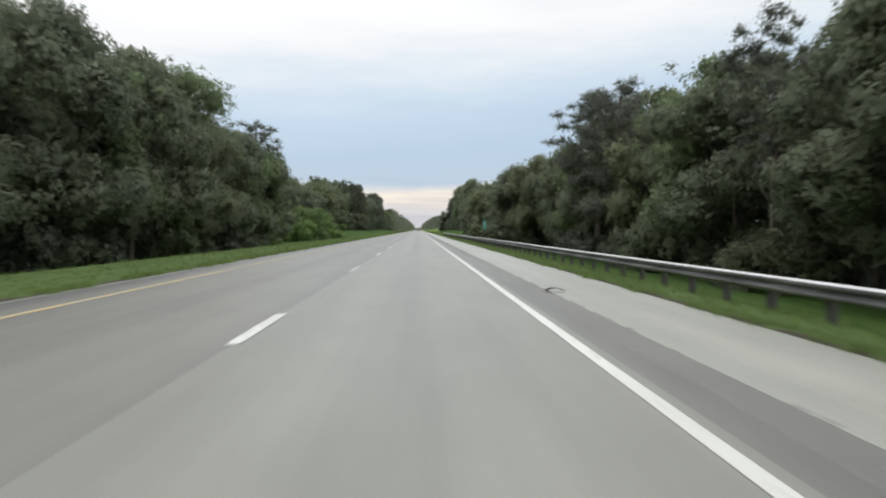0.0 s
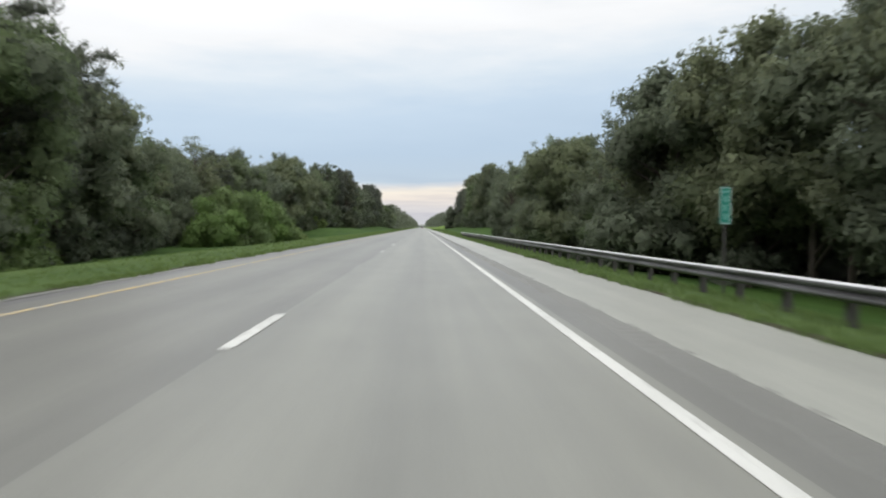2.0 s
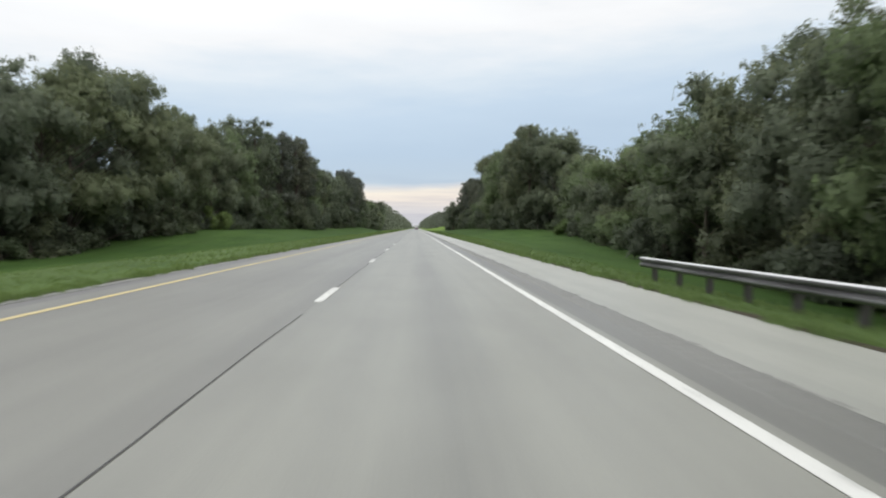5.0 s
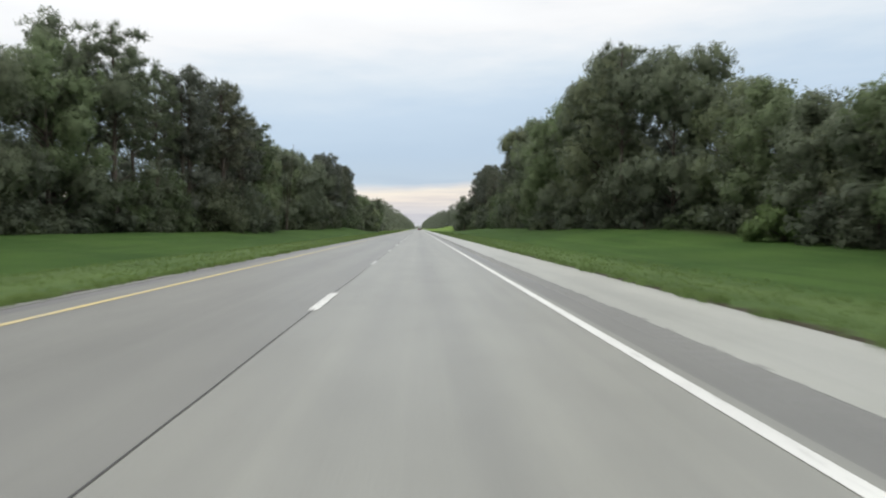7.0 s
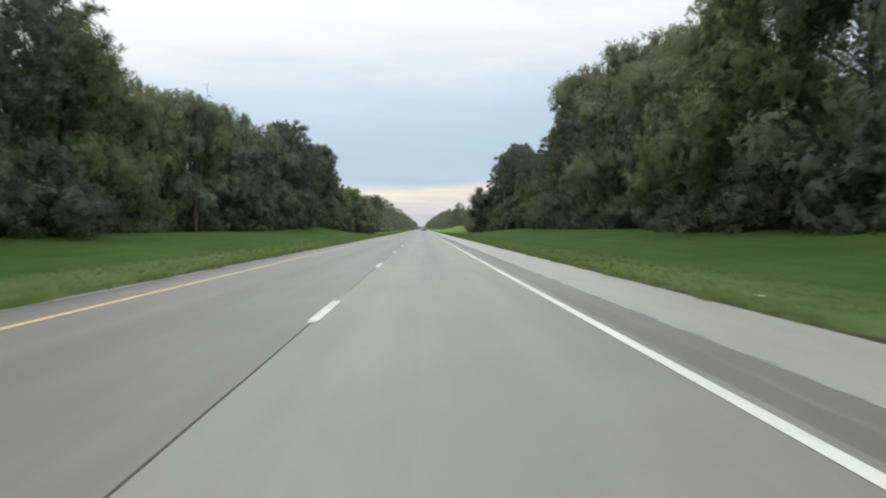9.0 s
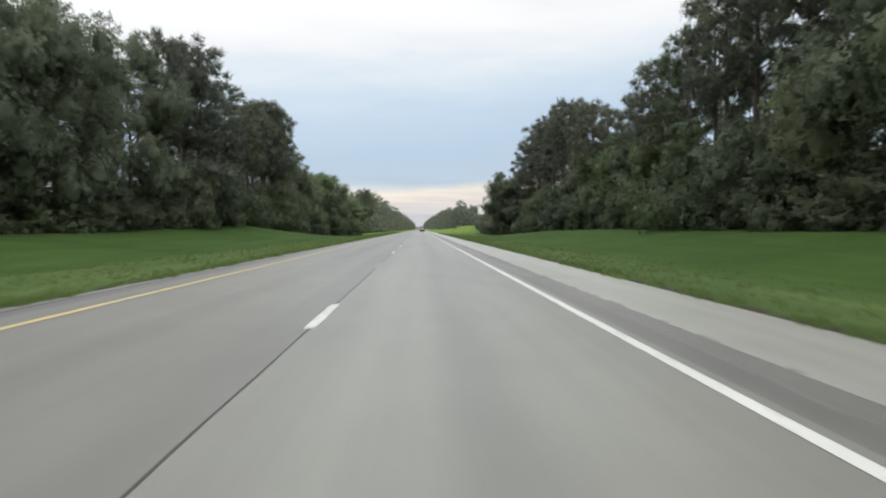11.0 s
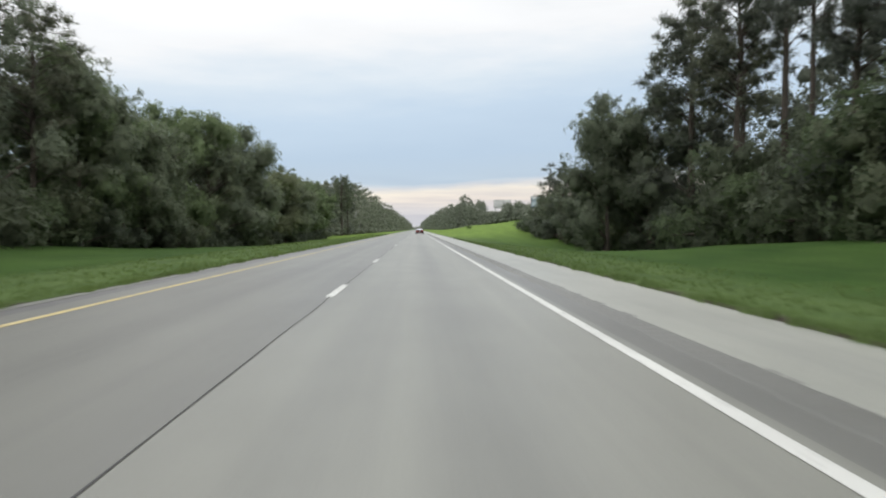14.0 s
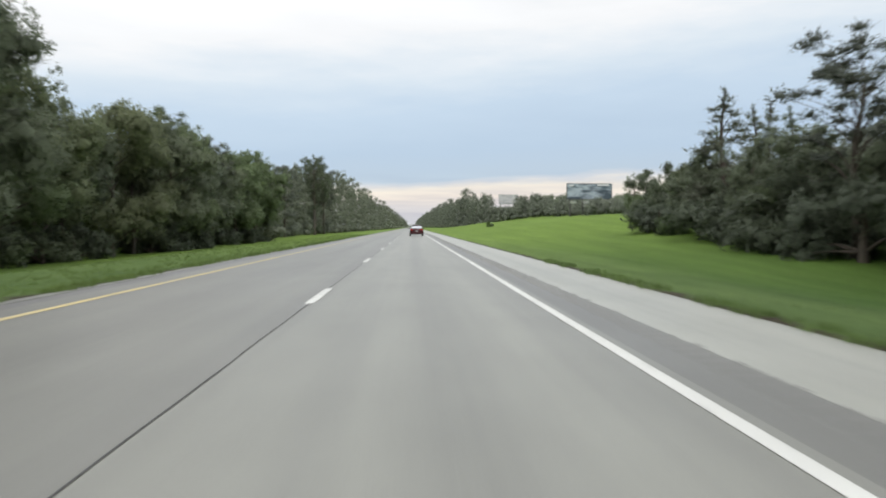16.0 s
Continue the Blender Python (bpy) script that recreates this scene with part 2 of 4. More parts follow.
def leaf_material(name, dark, light, cell=6.5, hole=0.50):
    """Foliage: small leaf-sized cells with a hue of their own; sprays are pierced between the leaves, the dense heart of a clump is not."""
    m = Mat(name, 0.70, spec=0.30)
    info = m.n.new("ShaderNodeObjectInfo")
    geo = m.n.new("ShaderNodeNewGeometry")
    vor = m.n.new("ShaderNodeTexVoronoi")
    vor.inputs["Scale"].default_value = cell
    m.l.new(m.tc.outputs["Object"], vor.inputs["Vector"])
    each = m.n.new("ShaderNodeSeparateXYZ")
    m.l.new(vor.outputs["Color"], each.inputs[0])
    c = m.mix(dark, light, m.math("ADD", m.math("MULTIPLY", geo.outputs["Random Per Island"], 0.30), m.math("MULTIPLY", each.outputs["X"], 0.65)))
    # each plant has its own hue: bluish, plain, olive or fresh green
    hue = m.ramp(info.outputs["Random"], (0.0, (0.95, 0.95, 1.0)), (0.45, (1.0, 1.0, 0.98)), (0.72, (1.08, 1.04, 0.90)), (0.88, (0.98, 1.08, 0.86)), (1.0, (1.02, 1.13, 0.84)))
    c = m.mix(c, hue, 1.0, "MULTIPLY")
    clump = m.ramp(m.noise(0.45, detail=3.0), (0.3, (0.80, 0.80, 0.82)), (0.7, (1.14, 1.16, 1.08)))
    c = m.mix(c, clump, 0.8, "MULTIPLY")
    m.color(c).bump(vor.outputs["Distance"], 0.3, -0.05)
    tr = m.n.new("ShaderNodeBsdfTranslucent")
    m.l.new(c, tr.inputs["Color"])
    mx = m.n.new("ShaderNodeMixShader")
    mx.inputs[0].default_value = 0.46
    m.l.new(m.b.outputs[0], mx.inputs[1]); m.l.new(tr.outputs[0], mx.inputs[2])
    # the mesh says which faces are loose sprays
    spray = m.n.new("ShaderNodeAttribute")
    spray.attribute_name = "spray"
    gap = m.math("MULTIPLY", m.math("GREATER_THAN", vor.outputs["Distance"], hole), spray.outputs["Fac"])
    clear = m.n.new("ShaderNodeBsdfTransparent")
    cutout = m.n.new("ShaderNodeMixShader")
    m.l.new(gap, cutout.inputs[0]); m.l.new(mx.outputs[0], cutout.inputs[1]); m.l.new(clear.outputs[0], cutout.inputs[2])
    m.l.new(cutout.outputs[0], m.n["Material Output"].inputs["Surface"])
    return m.m


M_LEAF = leaf_material("dark_broad_leaves", (0.138, 0.166, 0.112), (0.196, 0.228, 0.150))
# undergrowth leaves: the shade under the crowns is put into this darker colour
M_SHRUB = leaf_material("shade_toned_shrub_leaves", (0.084, 0.104, 0.072), (0.142, 0.168, 0.114))
M_PINE = leaf_material("pine_needles", (0.120, 0.136, 0.110), (0.186, 0.206, 0.164), 9.0, 0.46)
M_BUSH = leaf_material("light_green_leaves", (0.116, 0.174, 0.066), (0.180, 0.246, 0.096), 8.0, 0.54)
M_BLADE = leaf_material("grass_blades", (0.118, 0.182, 0.062), (0.156, 0.224, 0.082))
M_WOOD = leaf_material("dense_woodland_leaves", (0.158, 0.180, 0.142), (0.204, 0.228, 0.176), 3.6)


def bark_material():
    m = Mat("bark", 0.9, spec=0.1)
    f = m.noise(3.0, (3, 3, 0.5), 6.0)
    m.color(m.ramp(f, (0.3, (0.055, 0.045, 0.038)), (0.7, (0.15, 0.13, 0.11)))).bump(f, 0.8, 0.04)
    return m.m


M_BARK = bark_material()


def steel_material():
    m = Mat("galvanised_steel", 0.38, 0.7)
    f = m.noise(4.0, (1, 0.3, 2), 5.0)
    m.color(m.ramp(f, (0.3, (0.15, 0.15, 0.155)), (0.7, (0.33, 0.33, 0.335)))).bump(m.noise(30.0), 0.1, 0.002)
    return m.m


M_STEEL = steel_material()


def beam_material():
    """Galvanised rail: sky-lit upper lip and shaded face below put into the mottled colour."""
    m = Mat("lip_lit_galvanised_rail", 0.5, 0.25)
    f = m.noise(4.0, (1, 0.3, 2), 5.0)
    lit_lip = m.ramp(f, (0.3, (0.50, 0.51, 0.52)), (0.7, (0.62, 0.63, 0.64)))
    shaded_face = m.ramp(m.noise(2.2, (1, 0.25, 3), 6.0), (0.3, (0.070, 0.068, 0.070)), (0.7, (0.19, 0.19, 0.195)))
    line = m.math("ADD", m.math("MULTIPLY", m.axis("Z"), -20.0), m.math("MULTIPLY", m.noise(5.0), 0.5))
    m.color(m.mix(lit_lip, shaded_face, m.ramp(line, (0.92, (0, 0, 0)), (1.55, (1, 1, 1))))).bump(m.noise(30.0), 0.1, 0.002)
    return m.m


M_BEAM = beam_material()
M_TIMBER = plain("weathered_post_timber", (0.075, 0.072, 0.070), 0.9, scale=8.0)
M_GREEN = plain("green_sign_sheeting", (0.02, 0.24, 0.19), 0.45, vary=0.12)
M_SIGNWHITE = plain("white_sign_sheeting", (0.75, 0.76, 0.75), 0.45, vary=0.08)
M_RUBBER = plain("black_rubber", (0.022, 0.022, 0.022), 0.85)
M_CARRED = plain("maroon_car_paint", (0.058, 0.010, 0.012), 0.25, 0.2, vary=0.1)
M_DARKGLASS = plain("dark_car_glass", (0.45, 0.47, 0.50), 0.08, 0.85, vary=0.0)
M_TAIL = plain("red_tail_lamp", (0.42, 0.015, 0.01), 0.2, vary=0.1)
M_CHROME = plain("bright_metal", (0.6, 0.6, 0.6), 0.25, 1.0, vary=0.1)
M_PLATE = plain("pale_number_plate", (0.30, 0.30, 0.29), 0.5, vary=0.1)
M_DARKPLASTIC = plain("dark_bumper_plastic", (0.03, 0.03, 0.03), 0.6)


# ---- mesh helpers ----
def mesh_from(name, verts, faces, mat, smooth=False):
    me = bpy.data.meshes.new(name)
    me.from_pydata([tuple(v) for v in verts], [], [tuple(f) for f in faces])
    me.materials.append(mat)
    if smooth:
        me.polygons.foreach_set("use_smooth", [True] * len(me.polygons))
    me.update()
    return me


def soup(name, verts, per, mat):
    """A mesh of separate polygons with `per` corners each, from an (n * per, 3) array."""
    me = bpy.data.meshes.new(name)
    v = np.asarray(verts, dtype=np.float32).reshape(-1, 3)
    n = len(v) // per
    me.vertices.add(len(v)); me.loops.add(len(v)); me.polygons.add(n)
    me.vertices.foreach_set("co", v.ravel())
    me.loops.foreach_set("vertex_index", np.arange(len(v), dtype=np.int32))
    me.polygons.foreach_set("loop_start", np.arange(0, len(v), per, dtype=np.int32))
    me.materials.append(mat)
    me.update(calc_edges=True)
    return me


def child(name, me, parent, label="", m=None):
    ob = new(name, me)
    ob.parent = parent
    if m is not None:
        ob.matrix_basis = m
    if label:
        ob["label"] = label
    return ob


def part(name, bm, material, parent, label="", m=None):
    me = bpy.data.meshes.new(name)
    bm.to_mesh(me)
    bm.free()
    me.materials.append(material)
    return child(name, me, parent, label, m)


def box_bm(sx, sy, sz, at=(0, 0, 0), bevel=0.0):
    bm = bmesh.new()
    bmesh.ops.create_cube(bm, size=1.0, matrix=Matrix.Translation(at) @ Matrix.Diagonal((sx, sy, sz, 1)))
    if bevel:
        bmesh.ops.bevel(bm, geom=bm.edges[:], offset=bevel, segments=2, affect="EDGES", profile=0.6)
    return bm


def interp(x, table):
    return float(np.interp(x, [r[0] for r in table], [r[1] for r in table]))


# ---- the lie of the land ----
ROAD_L, ROAD_R = -4.98, 6.33
Y0, Y1 = -150.0, 2300.0
LEFT_X = [4.98, 9.0, 13.0, 18.0, 25.0, 40.0, 100.0]
LEFT_Z = [
    (-200, (0, -0.02, -0.6, -1.2, -1.5, -1.5, -1.5)), (214, (0, -0.02, -0.6, -1.2, -1.5, -1.5, -1.5)),
    (246, (0, -0.06, -0.35, 0.0, 0.7, 1.0, 1.0)), (400, (0, -0.06, -0.35, 0.0, 0.8, 1.0, 1.0)),
    (440, (0, -0.06, -0.2, 0.6, 1.7, 1.8, 1.8)), (500, (0, -0.04, -0.4, -0.7, -0.6, -0.5, 0)),
    (540, (0, -0.04, -0.6, -1.2, -1.4, -1.2, 0)), (3000, (0, -0.04, -0.5, -0.8, -0.8, 0, 0)),
]
RIGHT_X = [6.33, 8.8, 13.0, 18.0, 23.0, 40.0, 60.0, 100.0]
RIGHT_Z = [
    (-200, (0, -0.38, -1.2, -1.8, -2.0, -2.0, -2, -2)), (172, (0, -0.38, -1.2, -1.8, -2.0, -2.0, -2, -2)),
    (215, (0, -0.16, -0.45, -0.6, -0.6, -0.6, 0, 0)), (250, (0, -0.12, -0.40, -0.40, -0.2, 0.0, 1, 1)),
    (290, (0, -0.08, -0.2, 0.3, 1.0, 1.6, 2, 2)), (440, (0, -0.08, -0.2, 0.3, 1.0, 1.6, 2, 2)),
    (465, (0, -0.08, -0.2, 0.1, 0.6, 1.0, 1, 1)), (478, (0, -0.10, -0.35, -0.2, 0.1, 0.4, 1, 1)), (497, (0, -0.14, -0.7, -1.35, -1.6, -1.3, 0, 0)), (514, (0, -0.12, -0.6, -1.2, -1.4, -1.0, 0, 0)), (527, (0, -0.08, -0.25, -0.25, -0.1, 0.3, 1, 1)),
    (535, (0, -0.08, -0.2, 0.0, 0.5, 1.2, 2, 2)), (580, (0, 0.02, 0.55, 1.6, 2.6, 3.5, 4.5, 5)),
    (700, (0, 0.02, 0.5, 1.4, 2.4, 3.4, 6, 9)), (850, (0, 0.0, 0.1, 0.4, 0.9, 1.9, 8, 12)),
    (1050, (0, -0.05, -0.2, 0, 0.4, 0.6, 5, 12)), (3000, (0, -0.05, -0.2, 0, 0.2, 0.4, 0, 0)),
]


def ground_z(x, y):
    if x < ROAD_L:
        xs, table, a = LEFT_X, LEFT_Z, -x
    elif x > ROAD_R:
        xs, table, a = RIGHT_X, RIGHT_Z, x
    else:
        return -0.12
    ys = [r[0] for r in table]
    col = [np.interp(y, ys, [r[1][k] for r in table]) for k in range(len(xs))]
    z = float(np.interp(a, xs, col))
    far = min(1.0, max(0.0, (a - 9.0) / 8.0))
    return z + far * 0.16 * noise.noise(Vector((x * 0.13, y * 0.09, 0.0)))


def build_ground():
    xs = [-3500, -900, -300, -100, -60, -40, -32, -28, -25, -22, -20, -18, -16, -14.5, -13, -11, -9, -7.4, -6.2, -5.4, -4.982,
          -4.85, 6.2, 6.332, 6.6, 7.0, 7.8, 8.8, 10.2, 11.6, 13, 14.5, 16, 18, 20, 21.5, 23, 26, 31, 36, 40, 50, 60, 80, 100, 300, 900, 3500]
    ys = list(range(-160, 720, 4)) + list(range(720, 1200, 20)) + [1300, 1500, 1800, 2300, 3200, 4800]
    verts, faces = [], []
    for y in ys:
        for x in xs:
            verts.append((x, y, ground_z(x, y)))
    w = len(xs)
    for j in range(len(ys) - 1):
        for i in range(w - 1):
            a = j * w + i
            faces.append((a, a + 1, a + w + 1, a + w))
    ob = new("ground", mesh_from("ground", verts, faces, M_GRASS, True))
    tagged(ob, "green mown grass verge falling and rising beside the motorway", "ground", kind="structure")


build_ground()


def slab(name, x0, x1, mat, label, z0=0.0, z1=0.0, thick=0.14):
    """A long pavement strip with a thickness; z0 and z1 are the heights of its two edges."""
    ys = list(range(int(Y0), 700, 10)) + list(range(700, int(Y1) + 1, 100))
    verts, faces = [], []
    for y in ys:
        verts += [(x0, y, z0), (x1, y, z1), (x1, y, z1 - thick), (x0, y, z0 - thick)]
    for j in range(len(ys) - 1):
        a = 4 * j
        for k in range(4):
            b = (k + 1) % 4
            faces.append((a + k, a + b, a + 4 + b, a + 4 + k))
    faces += [(0, 1, 2, 3), tuple(4 * (len(ys) - 1) + k for k in (3, 2, 1, 0))]
    bm = bmesh.new()
    me = mesh_from(name, verts, faces, mat)
    bm.from_mesh(me)
    bmesh.ops.recalc_face_normals(bm, faces=bm.faces[:])
    bm.to_mesh(me)
    bm.free()
    return tagged(new(name, me), label, "road", kind="structure")


EDGE_X, YELLOW_X = 3.60, -3.68
slab("road", 0.0, 3.78, M_ROAD, "worn pale grey motorway lane with darker middle")
slab("road_left", -3.86, 0.0, M_ROAD_LEFT, "older grey passing lane of the motorway, dimmed in colour")
slab("shoulder_left", -4.33, -3.862, M_ROAD_LEFT, "narrow worn grey inner shoulder beside the yellow line", -0.008, -0.002)
slab("shoulder_band", -4.74, -4.332, M_LSHOULDER, "dark asphalt band along the inner shoulder", -0.016, -0.010)
slab("shoulder_edge", ROAD_L, -4.742, M_ROAD_LEFT, "thin pale concrete edge between inner shoulder and grass", -0.006, -0.008)
slab("rumble_strip", 3.782, 4.50, M_STRIP, "dark asphalt strip with rumble grooves beside the edge line", -0.003, -0.006)
slab("shoulder_right", 4.502, ROAD_R, M_SHOULDER, "pale grey paved outer shoulder beside grass", -0.004, -0.03)


def road_line(name, x, width, mat, label, y0=Y0, y1=1900.0):
    ys = np.arange(y0, y1, 5.0)
    verts, faces = [], []
    for y in ys:
        d = 0.012 * noise.noise(Vector((0, y * 0.11, x)))
        verts += [(x - width / 2 + d, y, 0.0045), (x + width / 2 + d, y, 0.0045)]
    for j in range(len(ys) - 1):
        faces.append((2 * j, 2 * j + 1, 2 * j + 3, 2 * j + 2))
    return tagged(new(name, mesh_from(name, verts, faces, mat)), label, "road marking", kind="structure")


road_line("edge_line", EDGE_X, 0.135, M_WHITE, "solid white painted edge line on grey pavement")
road_line("median_line", YELLOW_X, 0.15, M_YELLOW_OLD, "faded yellow painted line along the inner shoulder", y1=152.0)
road_line("median_line", YELLOW_X, 0.15, M_YELLOW, "solid yellow painted line along the inner shoulder", y0=150.0)


def build_lane_joint():
    """Sealed joint: its width and line wander and it is broken where the sealant is gone."""
    ys = np.arange(100.0, 760.0, 0.6)
    verts, faces = [], []
    for a, b in zip(ys, ys[1:]):
        if noise.noise(Vector((4.0, a * 0.16, 0.0))) < -0.30:
            continue
        n = len(verts)
        for y in (a, b):
            d = 0.030 * noise.noise(Vector((0, y * 0.35, 7.0))) + 0.008 * noise.noise(Vector((2, y * 2.1, 0)))
            w = 0.009 + 0.008 * (1 + noise.noise(Vector((9.0, y * 0.9, 1.0))))
            verts += [(d - w / 2, y, 0.0045), (d + w / 2, y, 0.0045)]
        faces.append((n, n + 1, n + 3, n + 2))
    tagged(new("lane_joint", mesh_from("lane_joint", verts, faces, M_SEAM)), "thin uneven dark sealed joint between the two lanes", "road joint", kind="structure")


build_lane_joint()

DASH_PHASE, DASH_STEP, DASH_LEN = 8.52, 12.19, 2.55


def build_dashes():
    rng = random.Random(4)
    root = None
    for k in range(-3, 70):
        yc = DASH_PHASE + k * DASH_STEP
        verts, faces = [], []
        n = 14
        for i in range(n + 1):
            y = -DASH_LEN / 2 + DASH_LEN * i / n
            pinch = 0.02 if i in (0, n) else 0.0
            verts += [(-0.075 + pinch + rng.uniform(-0.006, 0.006), y + rng.uniform(-0.03, 0.03), 0), (0.075 - pinch + rng.uniform(-0.006, 0.006), y + rng.uniform(-0.03, 0.03), 0)]
        for i in range(n):
            faces.append((2 * i, 2 * i + 1, 2 * i + 3, 2 * i + 2))
        ob = new("lane_dash", mesh_from("lane_dash", verts, faces, M_DASH[2 if k in (6, 10, 17, 29, 38) else 1 if k == 1 or rng.random() < 0.1 else 0]))
        ob.location = (0.0, yc, 0.0075)
        tagged(ob, "worn white painted lane dash on grey pavement", "road marking", "dashes of the lane line", "structure")


build_dashes()


def build_rumble():
    """Low uneven ridges pressed across the strip beside the shoulder."""
    rng = np.random.default_rng(12)
    verts, faces = [], []
    for y in np.arange(-10.0, 620.0, 0.30):
        x0, x1 = 4.10 + rng.uniform(-0.03, 0.03), 4.53 + rng.uniform(-0.06, 0.06)
        n, w = len(verts), rng.uniform(0.07, 0.10)
        for x, tip in ((x0, 0.06), (x1, -0.04)):
            for dy, z, inset in ((-w, -0.010, 0), (-w * 0.4, 0.006, tip), (w * 0.4, 0.006, tip), (w, -0.010, 0)):
                verts.append((x + inset, y + dy, z))
        faces += [(n, n + 4, n + 5, n + 1), (n + 1, n + 5, n + 6, n + 2), (n + 2, n + 6, n + 7, n + 3), (n, n + 1, n + 2, n + 3), (n + 7, n + 6, n + 5, n + 4)]
    child("ridges", mesh_from("ridges", verts, faces, M_STRIP), bpy.data.objects["rumble_strip"])["kind"] = "stuff"


build_rumble()


# ---- trees ----
def ball(level):
    bm = bmesh.new()
    bmesh.ops.create_icosphere(bm, subdivisions=level, radius=1.0)
    v = np.array([tuple(p.co) for p in bm.verts])
    f = np.array([[q.index for q in p.verts] for p in bm.faces])
    bm.free()
    return v, f


BALLS = ball(1)


class Foliage:
    """Gathers leaf clumps: each a dense uneven heart with many loose leaf sprays standing out of it."""

    def __init__(self, rng):
        self.rng, self.v, self.n, self.f, self.loose, self.count = rng, [], [], [], [], 0

    def add(self, v, n, f, loose):
        self.v.append(v); self.n.append(n); self.f.append(f + self.count)
        self.loose.append(np.full(len(v), loose))
        self.count += len(v)

    def clump(self, centre, radius, sprays, size, flat=0.85, heart=0.5, needles=False):
        rng = self.rng
        d, f = BALLS
        turn, _ = np.linalg.qr(rng.normal(size=(3, 3)))
        d = d @ turn
        r = radius * heart * (1 + rng.uniform(-0.25, 0.25, (len(d), 1)))
        n = d * 0.85 + np.array([0, 0, 0.25])
        self.add(centre + d * r * np.array([1, 1, flat]), n / np.linalg.norm(n, axis=1, keepdims=True), f, 0.0)
        self.shell(centre, radius, flat, 0.40, 0.88, int(sprays * 0.38), size if needles else max(size, radius * 0.55), needles, 1.0)
        self.shell(centre, radius, flat, 0.70, 1.22, sprays - int(sprays * 0.38), size, needles, 1.0)

    def shell(self, centre, radius, flat, near, far, count, size, needles, loose):
        rng = self.rng
        d = rng.normal(size=(count, 3))
        d[:, 2] += 0.2
        d /= np.linalg.norm(d, axis=1, keepdims=True)
        p = centre + d * (rng.uniform(near, far, (count, 1)) * radius) * np.array([1, 1, flat])
        s = size * rng.uniform(0.6, 1.4, (count, 1))
        if needles:
            a = d + rng.normal(size=(count, 3)) * 0.45 + np.array([0, 0, 0.25])
        else:
            n = d * 0.6 + np.array([0, 0, 0.3]) + rng.normal(size=(count, 3)) * 0.5
            a = np.cross(n, rng.normal(size=(count, 3)))
        a /= np.linalg.norm(a, axis=1, keepdims=True)
        b = np.cross(d + rng.normal(size=(count, 3)) * 0.4, a)
        b /= np.linalg.norm(b, axis=1, keepdims=True)
        wide = 0.24 if needles else 0.45
        at = np.stack([p - a * s * 0.5 - b * s * wide, p + a * s * 0.65, p - a * s * 0.35 + b * s * wide], axis=1).reshape(-1, 3)
        soft = d * 0.8 + np.array([0, 0, 0.30]) + rng.normal(size=(count, 3)) * 0.12
        soft /= np.linalg.norm(soft, axis=1, keepdims=True)
        self.add(at, np.repeat(soft, 3, axis=0), np.arange(3 * count).reshape(-1, 3), loose)

    def mesh(self, name, mat):
        v, n, f, loose = (np.concatenate(q) for q in (self.v, self.n, self.f, self.loose))
        me = bpy.data.meshes.new(name)
        me.vertices.add(len(v)); me.loops.add(3 * len(f)); me.polygons.add(len(f))
        me.vertices.foreach_set("co", v.astype(np.float32).ravel())
        me.loops.foreach_set("vertex_index", f.astype(np.int32).ravel())
        me.polygons.foreach_set("loop_start", np.arange(0, 3 * len(f), 3, dtype=np.int32))
        me.materials.append(mat)
        me.update(calc_edges=True)
        me.polygons.foreach_set("use_smooth", np.ones(len(f), dtype=bool))
        me.normals_split_custom_set_from_vertices(n)
        me.attributes.new("spray", "FLOAT", "POINT").data.foreach_set("value", loose.astype(np.float32))
        return me


def tube(verts, faces, p0, p1, r0, r1, sides=6):
    p0, p1 = Vector(p0), Vector(p1)
    z = (p1 - p0).normalized()
    x = z.orthogonal().normalized()
    y = z.cross(x)
    base = len(verts)
    for p, r in ((p0, r0), (p1, r1)):
        for k in range(sides):
            a = 2 * math.pi * k / sides
            verts.append(tuple(p + x * (math.cos(a) * r) + y * (math.sin(a) * r)))
    for k in range(sides):
        m = (k + 1) % sides
        faces.append((base + k, base + m, base + sides + m, base + sides + k))


